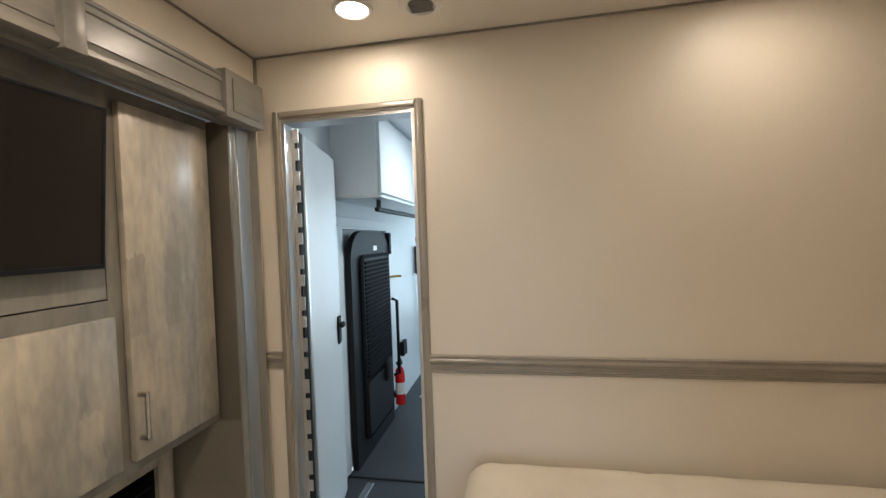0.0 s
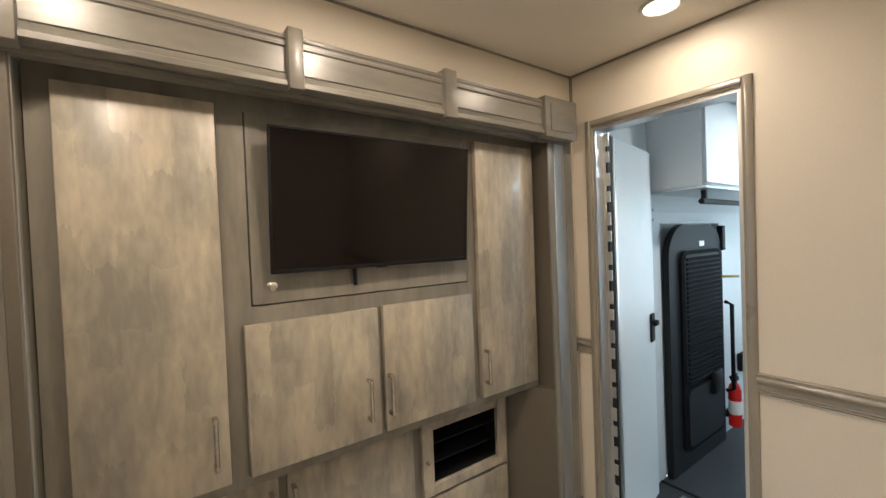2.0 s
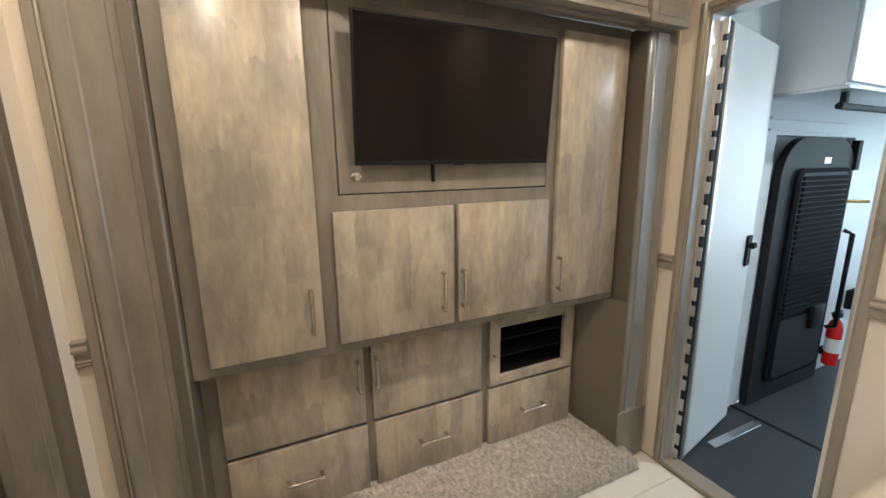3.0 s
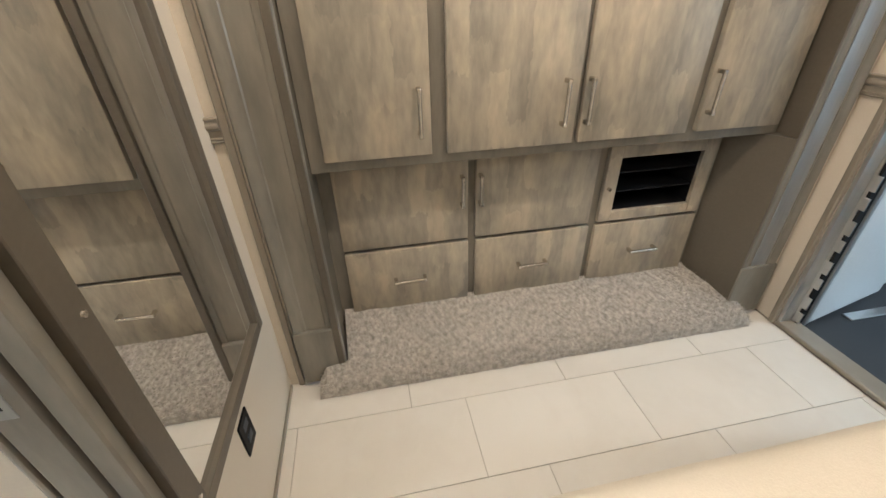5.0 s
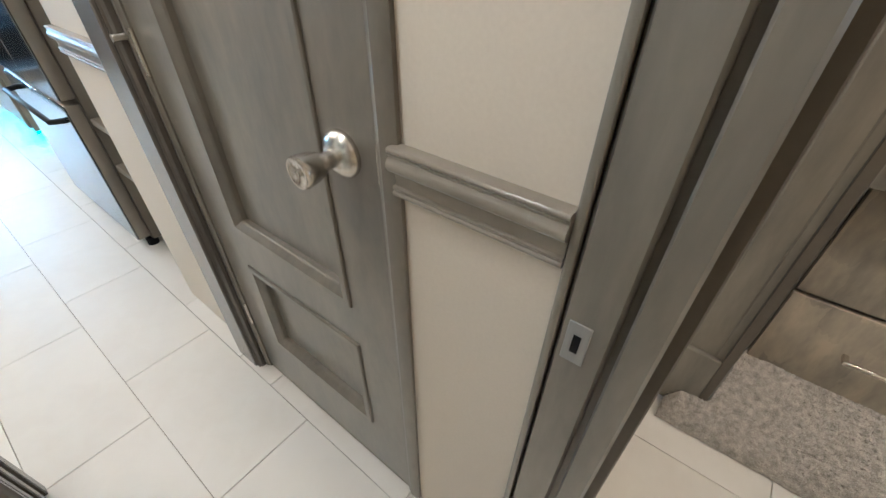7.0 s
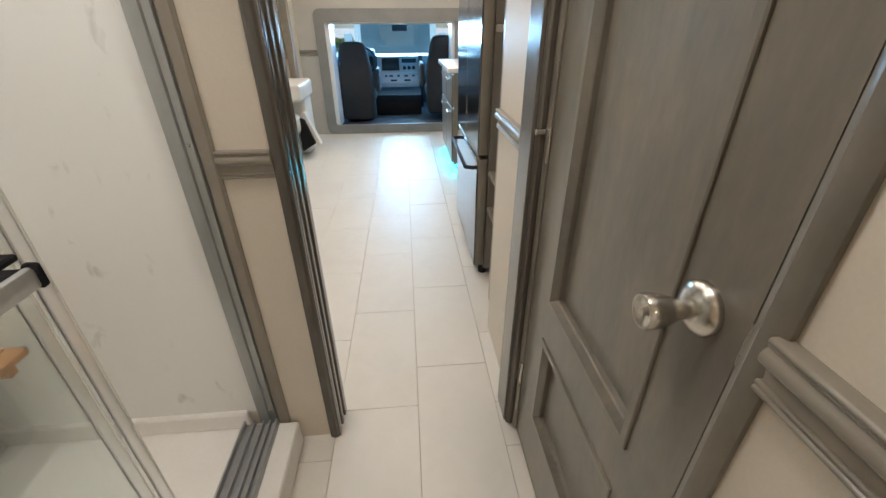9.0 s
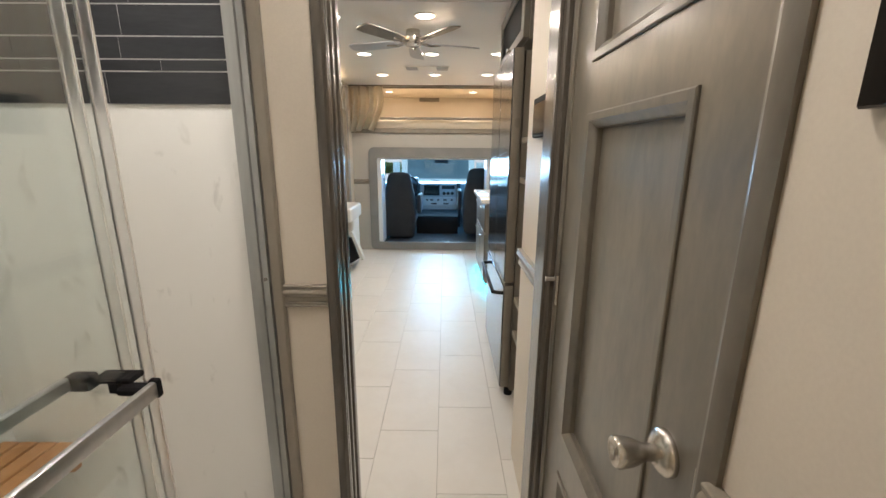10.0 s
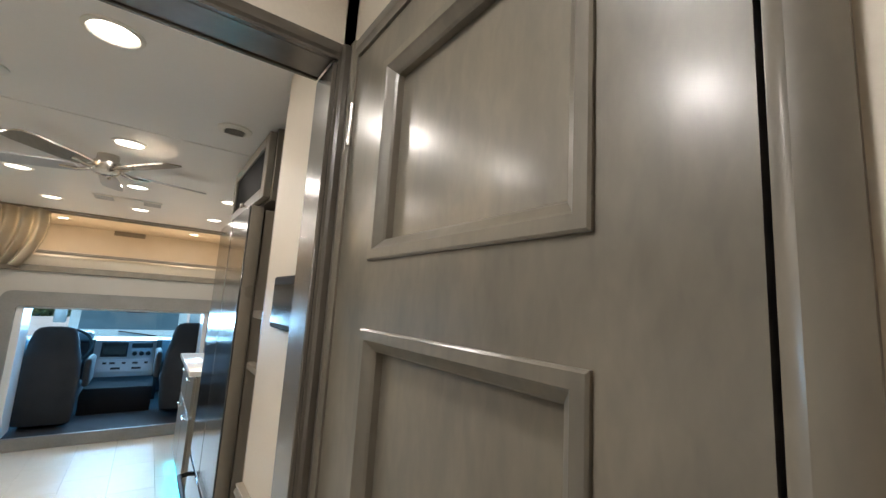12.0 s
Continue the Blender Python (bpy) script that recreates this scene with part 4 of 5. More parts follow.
# ---- garage behind the bedroom ----
GX = -1.16
struct("garage_floor", boxes(((GX, 1.87, -0.08), (1.3, 6.4, -0.02))), RUBBER, "black rubber garage floor", 0)
struct("garage_wall", boxes(((GX - 0.05, 1.84, -0.1), (GX, 2.69, H)), ((GX - 0.05, 3.58, -0.1), (GX, 6.4, H)), ((GX - 0.05, 2.69, 1.58), (GX, 3.58, H)), ((1.3, 1.84, -0.1), (1.35, 6.4, H)), ((-1.21, 1.84, H), (1.35, 6.4, H + 0.05)), ((GX - 0.12, 2.6, -0.1), (GX - 0.08, 3.7, 1.7)),
       ((GX, 6.4, -0.1), (-1.0, 6.45, H)), ((1.0, 6.4, -0.1), (1.3, 6.45, H)), ((-1.0, 6.4, 2.2), (1.0, 6.45, H))), WHITEPANEL, "white panelled garage walls", 0)
struct("garage_wall_front", boxes(((-0.40, 1.845, -0.1), (1.3, 1.87, H)), ((-1.21, 1.845, -0.1), (-1.03, 1.87, H)), ((-1.03, 1.845, 2.03), (-0.40, 1.87, H))), WHITEPANEL, "white panel wall behind the bedroom", 0)
for a, b in ((2.16, 2.575), (3.95, 5.6)):
    struct("floor_track", box((-1.01, a, -0.02), (-0.965, b, -0.012), 0.002), ALU, "pale aluminium tie-down track in the floor")
struct("floor_seam", box((GX, 2.62, -0.02), (1.3, 2.635, -0.014)), BLACK, "dark seam in the rubber floor")

gd = thing("door_2", (-0.985, 1.872, 0), "white garage door standing open on a continuous hinge", "door")
tagged(gd, kind="structure")
M = Matrix.Translation((-0.985, 1.876, 0)) @ Matrix.Rotation(radians(102), 4, "Z")


def turned(bm):
    bm.transform(M)
    return bm


part("slab", turned(box((0.03, -0.018, 0.005), (0.60, 0.018, 1.985), 0.003)), WHITEPANEL, gd, "white door slab")
part("edge_strip", turned(box((0.006, -0.0205, 0.005), (0.03, 0.019, 1.985), 0.002)), ALU, gd)
for k in range(22):
    z = 0.03 + (k // 2) * 0.183 + (k % 2) * 0.075
    part("hinge_leaf", box((-0.986, 1.840, z), (-0.962, 1.8455, z + 0.050 + 0.010 * (k % 2)), 0.001), ALU, gd)
part("hinge_strip", box((-0.9945, 1.842, 0.01), (-0.9832, 1.86, 1.99), 0.001), ALU, gd)
part("hinge_gap", box((-0.983, 1.846, 0.01), (-0.973, 1.878, 1.99)), BLACKDOOR, gd, "dark hinge gap")
part("latch_cover", turned(box((0.505, -0.030, 0.91), (0.565, -0.017, 1.07), 0.004)), BLACK, gd, "black latch body")
part("latch_lever", turned(box((0.50, -0.058, 1.005), (0.55, -0.032, 1.035), 0.006)), BLACK, gd, "black latch lever")


def entry_door():
    t = thing("door_3", (GX, 3.13, -0.02), "black moulded side entry door with ribbed blind", "door")
    tagged(t, kind="structure")
    y0, y1 = 2.70, 3.50
    outer = arch(y0, y1, -0.60, 1.57, 0.22, 8)
    outer = [(y, max(z, -0.018)) for y, z in outer]
    part("frame", prism(outer, "x", GX + 0.004, GX + 0.045), BLACKDOOR, t)
    part("inner_rim", prism(arch(y0 + 0.13, y1 - 0.06, 0.10, 1.40, 0.07, 5), "x", GX + 0.045, GX + 0.062), BLINDBLACK, t)
    part("window_recess", prism(arch(y0 + 0.16, y1 - 0.09, 0.53, 1.375, 0.05, 5), "x", GX + 0.062, GX + 0.066), BLACKDOOR, t)
    n = 27
    for k in range(n):
        z = 0.54 + k * (0.825 / n)
        part("blind_slat", box((GX + 0.066, y0 + 0.175, z), (GX + 0.079, y1 - 0.105, z + 0.022), 0.004), BLINDBLACK, t, smooth=0)
    part("kick_panel", prism(arch(y0 + 0.17, y1 - 0.10, 0.13, 0.50, 0.05, 5), "x", GX + 0.062, GX + 0.072), BLACKDOOR, t)
    part("handle_box", box((GX + 0.062, y1 - 0.30, 0.40), (GX + 0.10, y1 - 0.16, 0.56), 0.015, seg=2), BLACK, t)
    part("badge", box((GX + 0.045, 3.13, 1.425), (GX + 0.048, 3.20, 1.46)), WHITEPLASTIC, t, "small white badge")
    part("grab_rail", tube([(GX + 0.045, y1 + 0.03, 1.0), (GX + 0.09, y1 + 0.03, 0.98), (GX + 0.09, y1 + 0.03, 0.36), (GX + 0.045, y1 + 0.03, 0.34)], 0.014), BLACK, t, "black grab rail")
    part("lever", cyl((GX + 0.05, y1 - 0.02, 1.19), (GX + 0.13, y1 + 0.05, 1.19), 0.010), BRASS, t, "brass lever")
    part("bolt", box((GX + 0.02, y1 - 0.02, 1.38), (GX + 0.06, y1 + 0.03, 1.56), 0.004), BLACK, t)


entry_door()
ext = thing("fire_extinguisher", (-1.09, 3.62, -0.02), "red fire extinguisher with a white label on the wall", "extinguisher")
part("cylinder", lathe([(0, 0.03), (0.008, 0.043), (0.27, 0.043), (0.31, 0.034), (0.335, 0.016), (0.35, 0.014)], (-1.095, 3.62, 0.05), (0, 0, 1)), RED, ext, "red enamelled cylinder")
part("label", lathe([(0.10, 0.0437), (0.20, 0.0437)], (-1.095, 3.62, 0.05), (0, 0, 1)), WHITEPLASTIC, ext)
part("valve", box((-1.115, 3.59, 0.395), (-1.075, 3.65, 0.43), 0.005), BLACK, ext)
part("lever", box((-1.105, 3.54, 0.43), (-1.085, 3.66, 0.445), 0.004), BLACK, ext)
part("bracket", box((GX, 3.58, 0.12), (-1.12, 3.66, 0.16), 0.003), BLACK, ext)
sk = thing("garage_outlet", (GX, 4.02, 0.38), "black weatherproof outlet box on the white wall", "outlet")
part("box", box((GX, 3.86, 0.40), (GX + 0.04, 3.98, 0.54), 0.008), BLACK, sk)
hose = thing("vacuum_hose", (GX, 4.6, 0.05), "black hanging cable and handset on the white wall", "cable")
part("handset", box((GX, 4.52, 1.12), (GX + 0.05, 4.60, 1.42), 0.015, seg=2), BLACK, hose)
part("cord", tube([(GX + 0.03, 4.56, 1.12), (GX + 0.03, 4.57, 0.7), (GX + 0.04, 4.60, 0.35), (GX + 0.05, 4.68, 0.22), (GX + 0.04, 4.76, 0.35), (GX + 0.03, 4.78, 0.6)], 0.014), BLACK, hose)
part("tag", box((GX, 4.6, 1.46), (GX + 0.004, 4.68, 1.52)), RED, hose, "small red tag")
gc = thing("garage_cabinet", (-1.0, 3.5, 1.76), "white overhead garage cabinet with an aluminium edge", "cabinet")
part("body", box((GX, 2.56, 1.775), (-0.86, 4.9, H), 0.003), WHITEPANEL, gc)
for a, b in ((2.57, 3.32), (3.33, 4.08), (4.09, 4.88)):
    part("door", box((-0.86, a, 1.79), (-0.842, b, H - 0.02), 0.003), WHITEPANEL, gc, "white cabinet door")
part("edge_trim", boxes(((GX, 2.55, 1.758), (-0.838, 4.9, 1.775)), bev=0.003), ALU, gc, "aluminium edge trim")
rod = thing("hanging_rod", (-0.9, 3.4, 1.69), "dark steel hanging rod under the garage cabinet", "rod")
part("bar", cyl((-0.9, 2.64, 1.695), (-0.9, 4.7, 1.695), 0.016), BLACKDOOR, rod)
for y in (2.68, 4.6):
    part("bracket", box((-0.912, y - 0.012, 1.695), (-0.888, y + 0.012, 1.758)), BLACKDOOR, rod)
struct("garage_moulding", boxes(((GX, 2.60, 1.66), (GX + 0.01, 3.5, 1.672)), ((GX, 2.60, 1.60), (GX + 0.01, 3.5, 1.612))), WHITEPANEL, "shallow ribs in the white wall")

downlight(-0.25, 2.9, 16, (0.86, 0.96, 1.0), label="round white garage ceiling light, switched on", group="garage lights")

# ---- living room ----
for x, y in ((0.11, -2.07), (0.72, -2.08), (0.11, -3.17), (0.73, -3.19), (0.715, -4.25), (0.10, -4.24), (-0.50, -4.22), (0.71, -5.3), (0.10, -5.28), (-0.50, -5.25)):
    downlight(x, y, 4.8, COOL, r=0.062)


def ceiling_fan(x, y):
    t = thing("ceiling_fan", (x, y, H), "five-blade brushed nickel ceiling fan at rest", "ceiling fan")
    part("motor", lathe([(0, 0.05), (0.03, 0.052), (0.045, 0.066), (0.09, 0.066), (0.105, 0.055), (0.115, 0.03), (0.118, 0.006)], (x, y, H), (0, 0, -1)), STEEL, t, "brushed nickel motor housing")
    for k in range(5):
        a = radians(72 * k + 54)
        u, v = Vector((math.cos(a), math.sin(a), 0)), Vector((-math.sin(a), math.cos(a), 0))
        bm = bmesh.new()
        o = Vector((x, y, H - 0.085))
        prof = [(0.13, 0.040), (0.22, 0.052), (0.44, 0.058), (0.50, 0.050), (0.515, 0.03)]
        left = [o + u * d + v * w + Vector((0, 0, w * 0.18)) for d, w in prof]
        right = [o + u * d - v * w - Vector((0, 0, w * 0.18)) for d, w in prof]
        loop = left + right[::-1]
        top = [bm.verts.new(p + Vector((0, 0, 0.004))) for p in loop]
        low = [bm.verts.new(p - Vector((0, 0, 0.004))) for p in loop]
        bm.faces.new(top)
        bm.faces.new(low[::-1])
        for i in range(len(loop)):
            bm.faces.new((top[i], low[i], low[(i + 1) % len(loop)], top[(i + 1) % len(loop)]))
        bmesh.ops.recalc_face_normals(bm, faces=bm.faces[:])
        bl = part("blade", bm, WARMWOOD if k < 2 else FANBLADE, t)
        part("blade_arm", tube([o + u * 0.07, o + u * 0.13 + Vector((0, 0, -0.012)), o + u * 0.21], 0.010, 8), STEEL, bl)
    return t


ceiling_fan(0.215, -3.5)
rv = thing("air_return_vent", (0.17, -4.85, H), "white twin-grille air conditioner vent on the ceiling", "vent")
part("body", box((-0.06, -4.95, H - 0.012), (0.40, -4.77, H), 0.004), WHITEPLASTIC, rv)
for a, b in ((-0.05, 0.07), (0.27, 0.39)):
    for k in range(6):
        part("slat", box((a, -4.94 + k * 0.028, H - 0.016), (b, -4.925 + k * 0.028, H - 0.011)), FANBLADE, rv)


# refrigerator with its tall surround
fr = thing("refrigerator", (-0.8, -2.85, 0.0), "tall black stainless refrigerator with french doors", "refrigerator")
part("body", box((-1.15, -3.28, 0.03), (-0.42, -2.445, 1.93), 0.004), TRIM, fr, "taupe refrigerator side")
for a, b, nm in ((-3.285, -2.865, "door"), (-2.855, -2.435, "door")):
    d = part(nm, box((-0.417, a, 0.72), (-0.366, b, 1.94), 0.006, seg=2), TRIM, fr, "taupe-edged refrigerator door")
    part("door_skin", box((-0.368, a + 0.002, 0.722), (-0.36, b - 0.002, 1.938), 0.003), FRIDGE, d, "glossy dark door skin")
d = part("freezer_drawer", box((-0.417, -3.285, 0.06), (-0.366, -2.435, 0.70), 0.006, seg=2), TRIM, fr, "taupe-edged freezer drawer")
part("drawer_skin", box((-0.368, -3.283, 0.062), (-0.36, -2.437, 0.698), 0.003), FRIDGE, d, "glossy dark drawer skin")
part("handle", tube([(-0.36, -3.2, 0.63), (-0.315, -3.18, 0.63), (-0.315, -2.54, 0.63), (-0.36, -2.52, 0.63)], 0.011), BLACKDOOR, d)
for y in (-3.2, -2.47):
    part("foot", cyl((-0.42, y, 0.0), (-0.42, y, 0.04), 0.025), BLACK, fr)
sur = thing("refrigerator_surround", (-0.8, -2.3, 0), "black panel for the shaded gap beside the refrigerator, with taupe edge and child latches", "cabinet panel")
# painted black to stand for the shaded recess next to the refrigerator
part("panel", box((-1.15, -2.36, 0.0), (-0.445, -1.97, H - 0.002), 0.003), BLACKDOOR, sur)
part("panel_edge", box((-0.445, -2.19, 0.0), (-0.405, -1.968, H - 0.002), 0.004), TRIM, sur)
for z in (0.42, 0.62, 1.28, 1.48):
    part("latch", box((-0.445, -2.40, z), (-0.415, -2.19, z + 0.03), 0.004), TRIM, sur)
over = thing("over_fridge_cabinet", (-0.8, -2.85, 1.97), "driftwood cabinet with a reeded dark door above the refrigerator", "cabinet")
part("body", box((-1.15, -3.30, 1.97), (-0.43, -2.41, H - 0.002), 0.003), FRAMEWOOD, over)
d = part("door", boxes(((-0.43, -3.29, 1.98), (-0.40, -3.22, 2.27)), ((-0.43, -2.49, 1.98), (-0.40, -2.42, 2.27)), ((-0.43, -3.22, 1.98), (-0.40, -2.49, 2.03)), ((-0.43, -3.22, 2.22), (-0.40, -2.49, 2.27)), bev=0.003), FRAMEWOOD, over)
for k in range(24):
    part("reed", cyl((-0.42, -3.205 + k * 0.0305, 2.03), (-0.42, -3.205 + k * 0.0305, 2.22), 0.012, seg=8), BLACKDOOR, d)
part("knob", lathe([(0, 0.006), (0.012, 0.006), (0.018, 0.014), (0.026, 0.012)], (-0.40, -2.80, 2.0), (1, 0, 0), 14), STEEL, d)
th = thing("wall_tablet", (-0.36, -1.685, 1.49), "small dark control tablet on the cream wall", "tablet")
part("body", box((-0.36, -1.795, 1.488), (-0.342, -1.578, 1.622), 0.004), BLACK, th)
part("screen", box((-0.343, -1.783, 1.502), (-0.340, -1.590, 1.600)), SCREEN, th, "glossy screen")

kc = thing("kitchen_counter", (-0.75, -4.6, 0), "driftwood kitchen counter with drawers and chrome pulls", "cabinet")
part("body", box((-1.19, -5.35, 0.08), (-0.45, -4.32, 0.93), 0.003), FRAMEWOOD, kc)
part("plinth", box((-1.19, -5.3, 0.0), (-0.50, -4.38, 0.08)), BLACK, kc)
for k in range(2):
    for z0, z1 in ((0.11, 0.61), (0.63, 0.91)):
        a = -5.34 + k * 0.515
        d = part("drawer", box((-0.45, a, z0), (-0.43, a + 0.50, z1), 0.003), FRAMEWOOD, kc)
        bar_handle(d, (-0.43, a + 0.19, z1 - 0.05), (-0.43, a + 0.31, z1 - 0.05), (0.022, 0, 0), 0.004)
tagged(new("countertop", finish("countertop", box((-1.19, -5.38, 0.93), (-0.39, -4.28, 0.97), 0.005, seg=2), QUARTZ)), "white quartz worktop on the kitchen counter", "worktop")
led = thing("plinth_light", (-0.5, -4.7, 0.09), "blue strip light glowing under the kitchen counter", "strip light")
part("strip", box((-0.50, -5.3, 0.070), (-0.46, -4.33, 0.078)), FLOORLED, led)
part("end_strip", box((-1.0, -4.35, 0.070), (-0.455, -4.325, 0.079)), FLOORLED, led)

# sofa side
val = thing("slide_valance", (1.27, -3.8, 1.95), "grey driftwood valance with cove lighting along the slide-out", "valance")
part("board", box((1.22, -5.50, 1.93), (1.28, -2.1, 2.19), 0.006), WARMWOOD, val)
part("board_cap", box((1.20, -5.52, 2.19), (1.28, -2.1, 2.205), 0.003), WARMWOOD, val)
part("end_block", box((1.19, -5.62, 1.92), (1.28, -5.48, 2.20), 0.006), WARMWOOD, val)
cove = thing("cove_light", (1.25, -4.2, 2.22), "warm strip of cove lighting above the valance", "strip light")
part("strip", box((1.215, -5.45, 2.207), (1.235, -2.2, 2.215)), COVE, cove)
part("carrier", box((1.205, -5.45, 2.2055), (1.24, -2.2, 2.207)), WHITEPLASTIC, cove)
struct("slide_post", box((1.20, -5.60, 0), (1.28, -5.50, 1.93), 0.006), WARMWOOD, "grey driftwood post at the slide-out's end")
win = thing("window_1", (1.9, -4.42, 1.15), "slide-out window in a dark frame", "window")
tagged(win, kind="structure")
for lo, hi in (((1.88, -4.97, 1.13), (1.905, -4.92, 1.77)), ((1.88, -3.93, 1.13), (1.905, -3.88, 1.77)), ((1.88, -4.92, 1.13), (1.905, -3.93, 1.18)), ((1.88, -4.92, 1.72), (1.905, -3.93, 1.77))):
    part("window_frame", box(lo, hi, 0.004), BLACK, win)
g = part("pane", box((1.915, -4.93, 1.17), (1.92, -3.92, 1.73)), CLEAR, win)
g.visible_shadow = False
for k in range(9):
    part("blind_slat", box((1.872, -4.92, 1.45 + k * 0.03), (1.895, -3.93, 1.454 + k * 0.03)), WHITEPLASTIC, win)
endw = thing("window_2", (1.62, -5.52, 1.1), "end window of the slide-out with a rolled beige shade", "window")
tagged(endw, kind="structure")
for lo, hi in (((1.375, -5.535, 1.09), (1.405, -5.505, 1.64)), ((1.845, -5.535, 1.09), (1.875, -5.505, 1.64)), ((1.405, -5.535, 1.09), (1.845, -5.505, 1.12)), ((1.405, -5.535, 1.61), (1.845, -5.505, 1.64))):
    part("window_frame", box(lo, hi, 0.004), BLACK, endw)
g = part("pane", box((1.40, -5.55, 1.115), (1.85, -5.545, 1.615)), CLEAR, endw)
g.visible_shadow = False
part("shade", box((1.405, -5.53, 1.515), (1.845, -5.522, 1.61), 0.002), BUNKWALL, endw, "rolled beige shade")
part("side_board", box((1.285, -5.519, 0.98), (1.372, -5.49, 1.66), 0.004), WARMWOOD, endw, "grey driftwood side board")
eo = thing("sofa_outlet", (1.40, -5.52, 0.87), "black double power outlet beside the sofa", "outlet")
part("cover", box((1.365, -5.519, 0.875), (1.435, -5.512, 0.99), 0.003), BLACK, eo)
for z in (0.90, 0.945):
    part("socket", box((1.383, -5.513, z), (1.417, -5.510, z + 0.026), 0.001), DASH, eo)
sofa = thing("recliner_sofa", (1.45, -4.4, 0), "cream leather reclining sofa with cup holders and open footrest", "sofa")
part("base", box((1.16, -5.30, 0.04), (1.86, -2.6, 0.30), 0.03, seg=3), LEATHER, sofa)
for a, b in ((-5.06, -3.95), (-3.95, -2.85)):
    part("seat_cushion", box((1.13, a, 0.28), (1.72, b, 0.48), 0.05, seg=4), LEATHER, sofa)
    part("back_cushion", box((1.62, a, 0.42), (1.87, b, 1.0), 0.07, seg=4), LEATHER, sofa)
for a, b in ((-5.48, -5.10), (-2.85, -2.6)):
    arm = part("arm", box((1.08, a, 0.02), (1.86, b, 0.64), 0.05, seg=4), LEATHER, sofa)
    part("cup_holder", lathe([(0, 0.045), (0.004, 0.045), (0.006, 0.038), (0.001, 0.034)], (1.28, (a + b) / 2, 0.642), (0, 0, 1)), BLACK, arm, "black cup holder")
part("console", box((1.05, -5.47, 0.62), (1.42, -4.86, 0.79), 0.03, seg=3), LEATHER, sofa)
part("console_cup", lathe([(0.0, 0.040), (0.004, 0.040), (0.006, 0.034), (0.001, 0.030), (0.001, 0.002)], (1.22, -4.862, 0.70), (0, 1, 0)), BLACK, sofa, "dark cup holder")
part("footrest", prism([(1.12, 0.47), (0.985, 0.13), (0.955, 0.145), (1.08, 0.49)], "y", -5.12, -5.02), LEATHER, sofa, "cream footrest flap hanging open")
part("bolster", tube([(1.20, -4.80, 0.56), (1.45, -4.80, 0.57), (1.62, -4.80, 0.56)], 0.085, 16), CURTAIN, sofa, "rolled tan cushion")
part("footrest_gap", prism([(1.15, 0.44), (1.085, 0.42), (1.0, 0.17), (1.15, 0.08)], "y", -5.03, -4.98), BLACK, sofa, "dark recliner mechanism")


# cab opening trim, bunk, curtain
def frame_ring(y0, y1, z0, z1, side, top, foot, r):
    bm = bmesh.new()
    a, b = arch(y0 - side, y1 + side, z0 - foot, z1 + top, r + 0.05), arch(y0, y1, z0, z1, r)
    v = [[bm.verts.new((p, s, q)) for p, q in ring] for s in (-6.15, -6.115) for ring in (a, b)]
    n = len(a)
    for i in range(n):
        j = (i + 1) % n
        for one, two in ((v[2], v[3]), (v[3], v[1]), (v[0], v[2])):
            bm.faces.new((one[i], one[j], two[j], two[i]))
    bmesh.ops.recalc_face_normals(bm, faces=bm.faces[:])
    return bm


struct("cab_opening_trim", frame_ring(-0.66, 0.94, 0.12, 1.335, 0.115, 0.145, 0.115, 0.03), GREYTRIM, "wide grey moulded surround of the cab opening")
struct("cab_opening_lining", boxes(((0.885, -6.5, 0.10), (0.939, -6.15, 1.335)), ((-0.66, -6.5, 0.10), (-0.62, -6.15, 1.335)), ((-0.62, -6.5, 1.315), (0.885, -6.15, 1.335))), WHITEPANEL, "white lining of the cab opening")
struct("bunk_edge_trim", boxes(((-1.25, -6.2, 1.67), (1.35, -6.12, 1.735)), ((-1.25, -6.19, 1.855), (1.35, -6.13, 1.885)), ((-1.25, -6.18, H - 0.03), (1.35, -6.13, H)), bev=0.006), WARMWOOD, "driftwood edge of the bunk")
mat_ = thing("bunk_mattress", (0.1, -6.8, 1.70), "thin beige mattress in the overhead bunk", "mattress")
part("mattress", box((-1.2, -7.55, 1.70), (1.3, -6.20, 1.85), 0.03, seg=3), BUNKWALL, mat_)


def curtain():
    bm = bmesh.new()
    n, rows = 120, 12
    grid = []
    for k in range(rows + 1):
        z = 2.27 - (2.27 - 1.70) * k / rows
        f = k / rows
        row = []
        for i in range(n + 1):
            u = i / n
            fold = 0.075 * math.sin(6.1 * 2 * math.pi * u + 0.9 * math.sin(5 * u) + 0.5 * f) + 0.018 * math.sin(31 * u + 2.5 * f) + 0.012 * math.sin(57 * u - 1.7 * f)
            row.append(bm.verts.new((1.42 - (0.60 - 0.14 * f * f) * u - 0.03 * math.sin(3.1 * f) * u, -6.05 + fold * (0.55 + 0.6 * f), z + 0.02 * f * math.sin(9 * u + 1))))
        grid.append(row)
    for one, two in zip(grid, grid[1:]):
        for i in range(n):
            bm.faces.new((one[i], one[i + 1], two[i + 1], two[i]))
    bmesh.ops.solidify(bm, geom=bm.faces[:], thickness=0.004)
    return bm


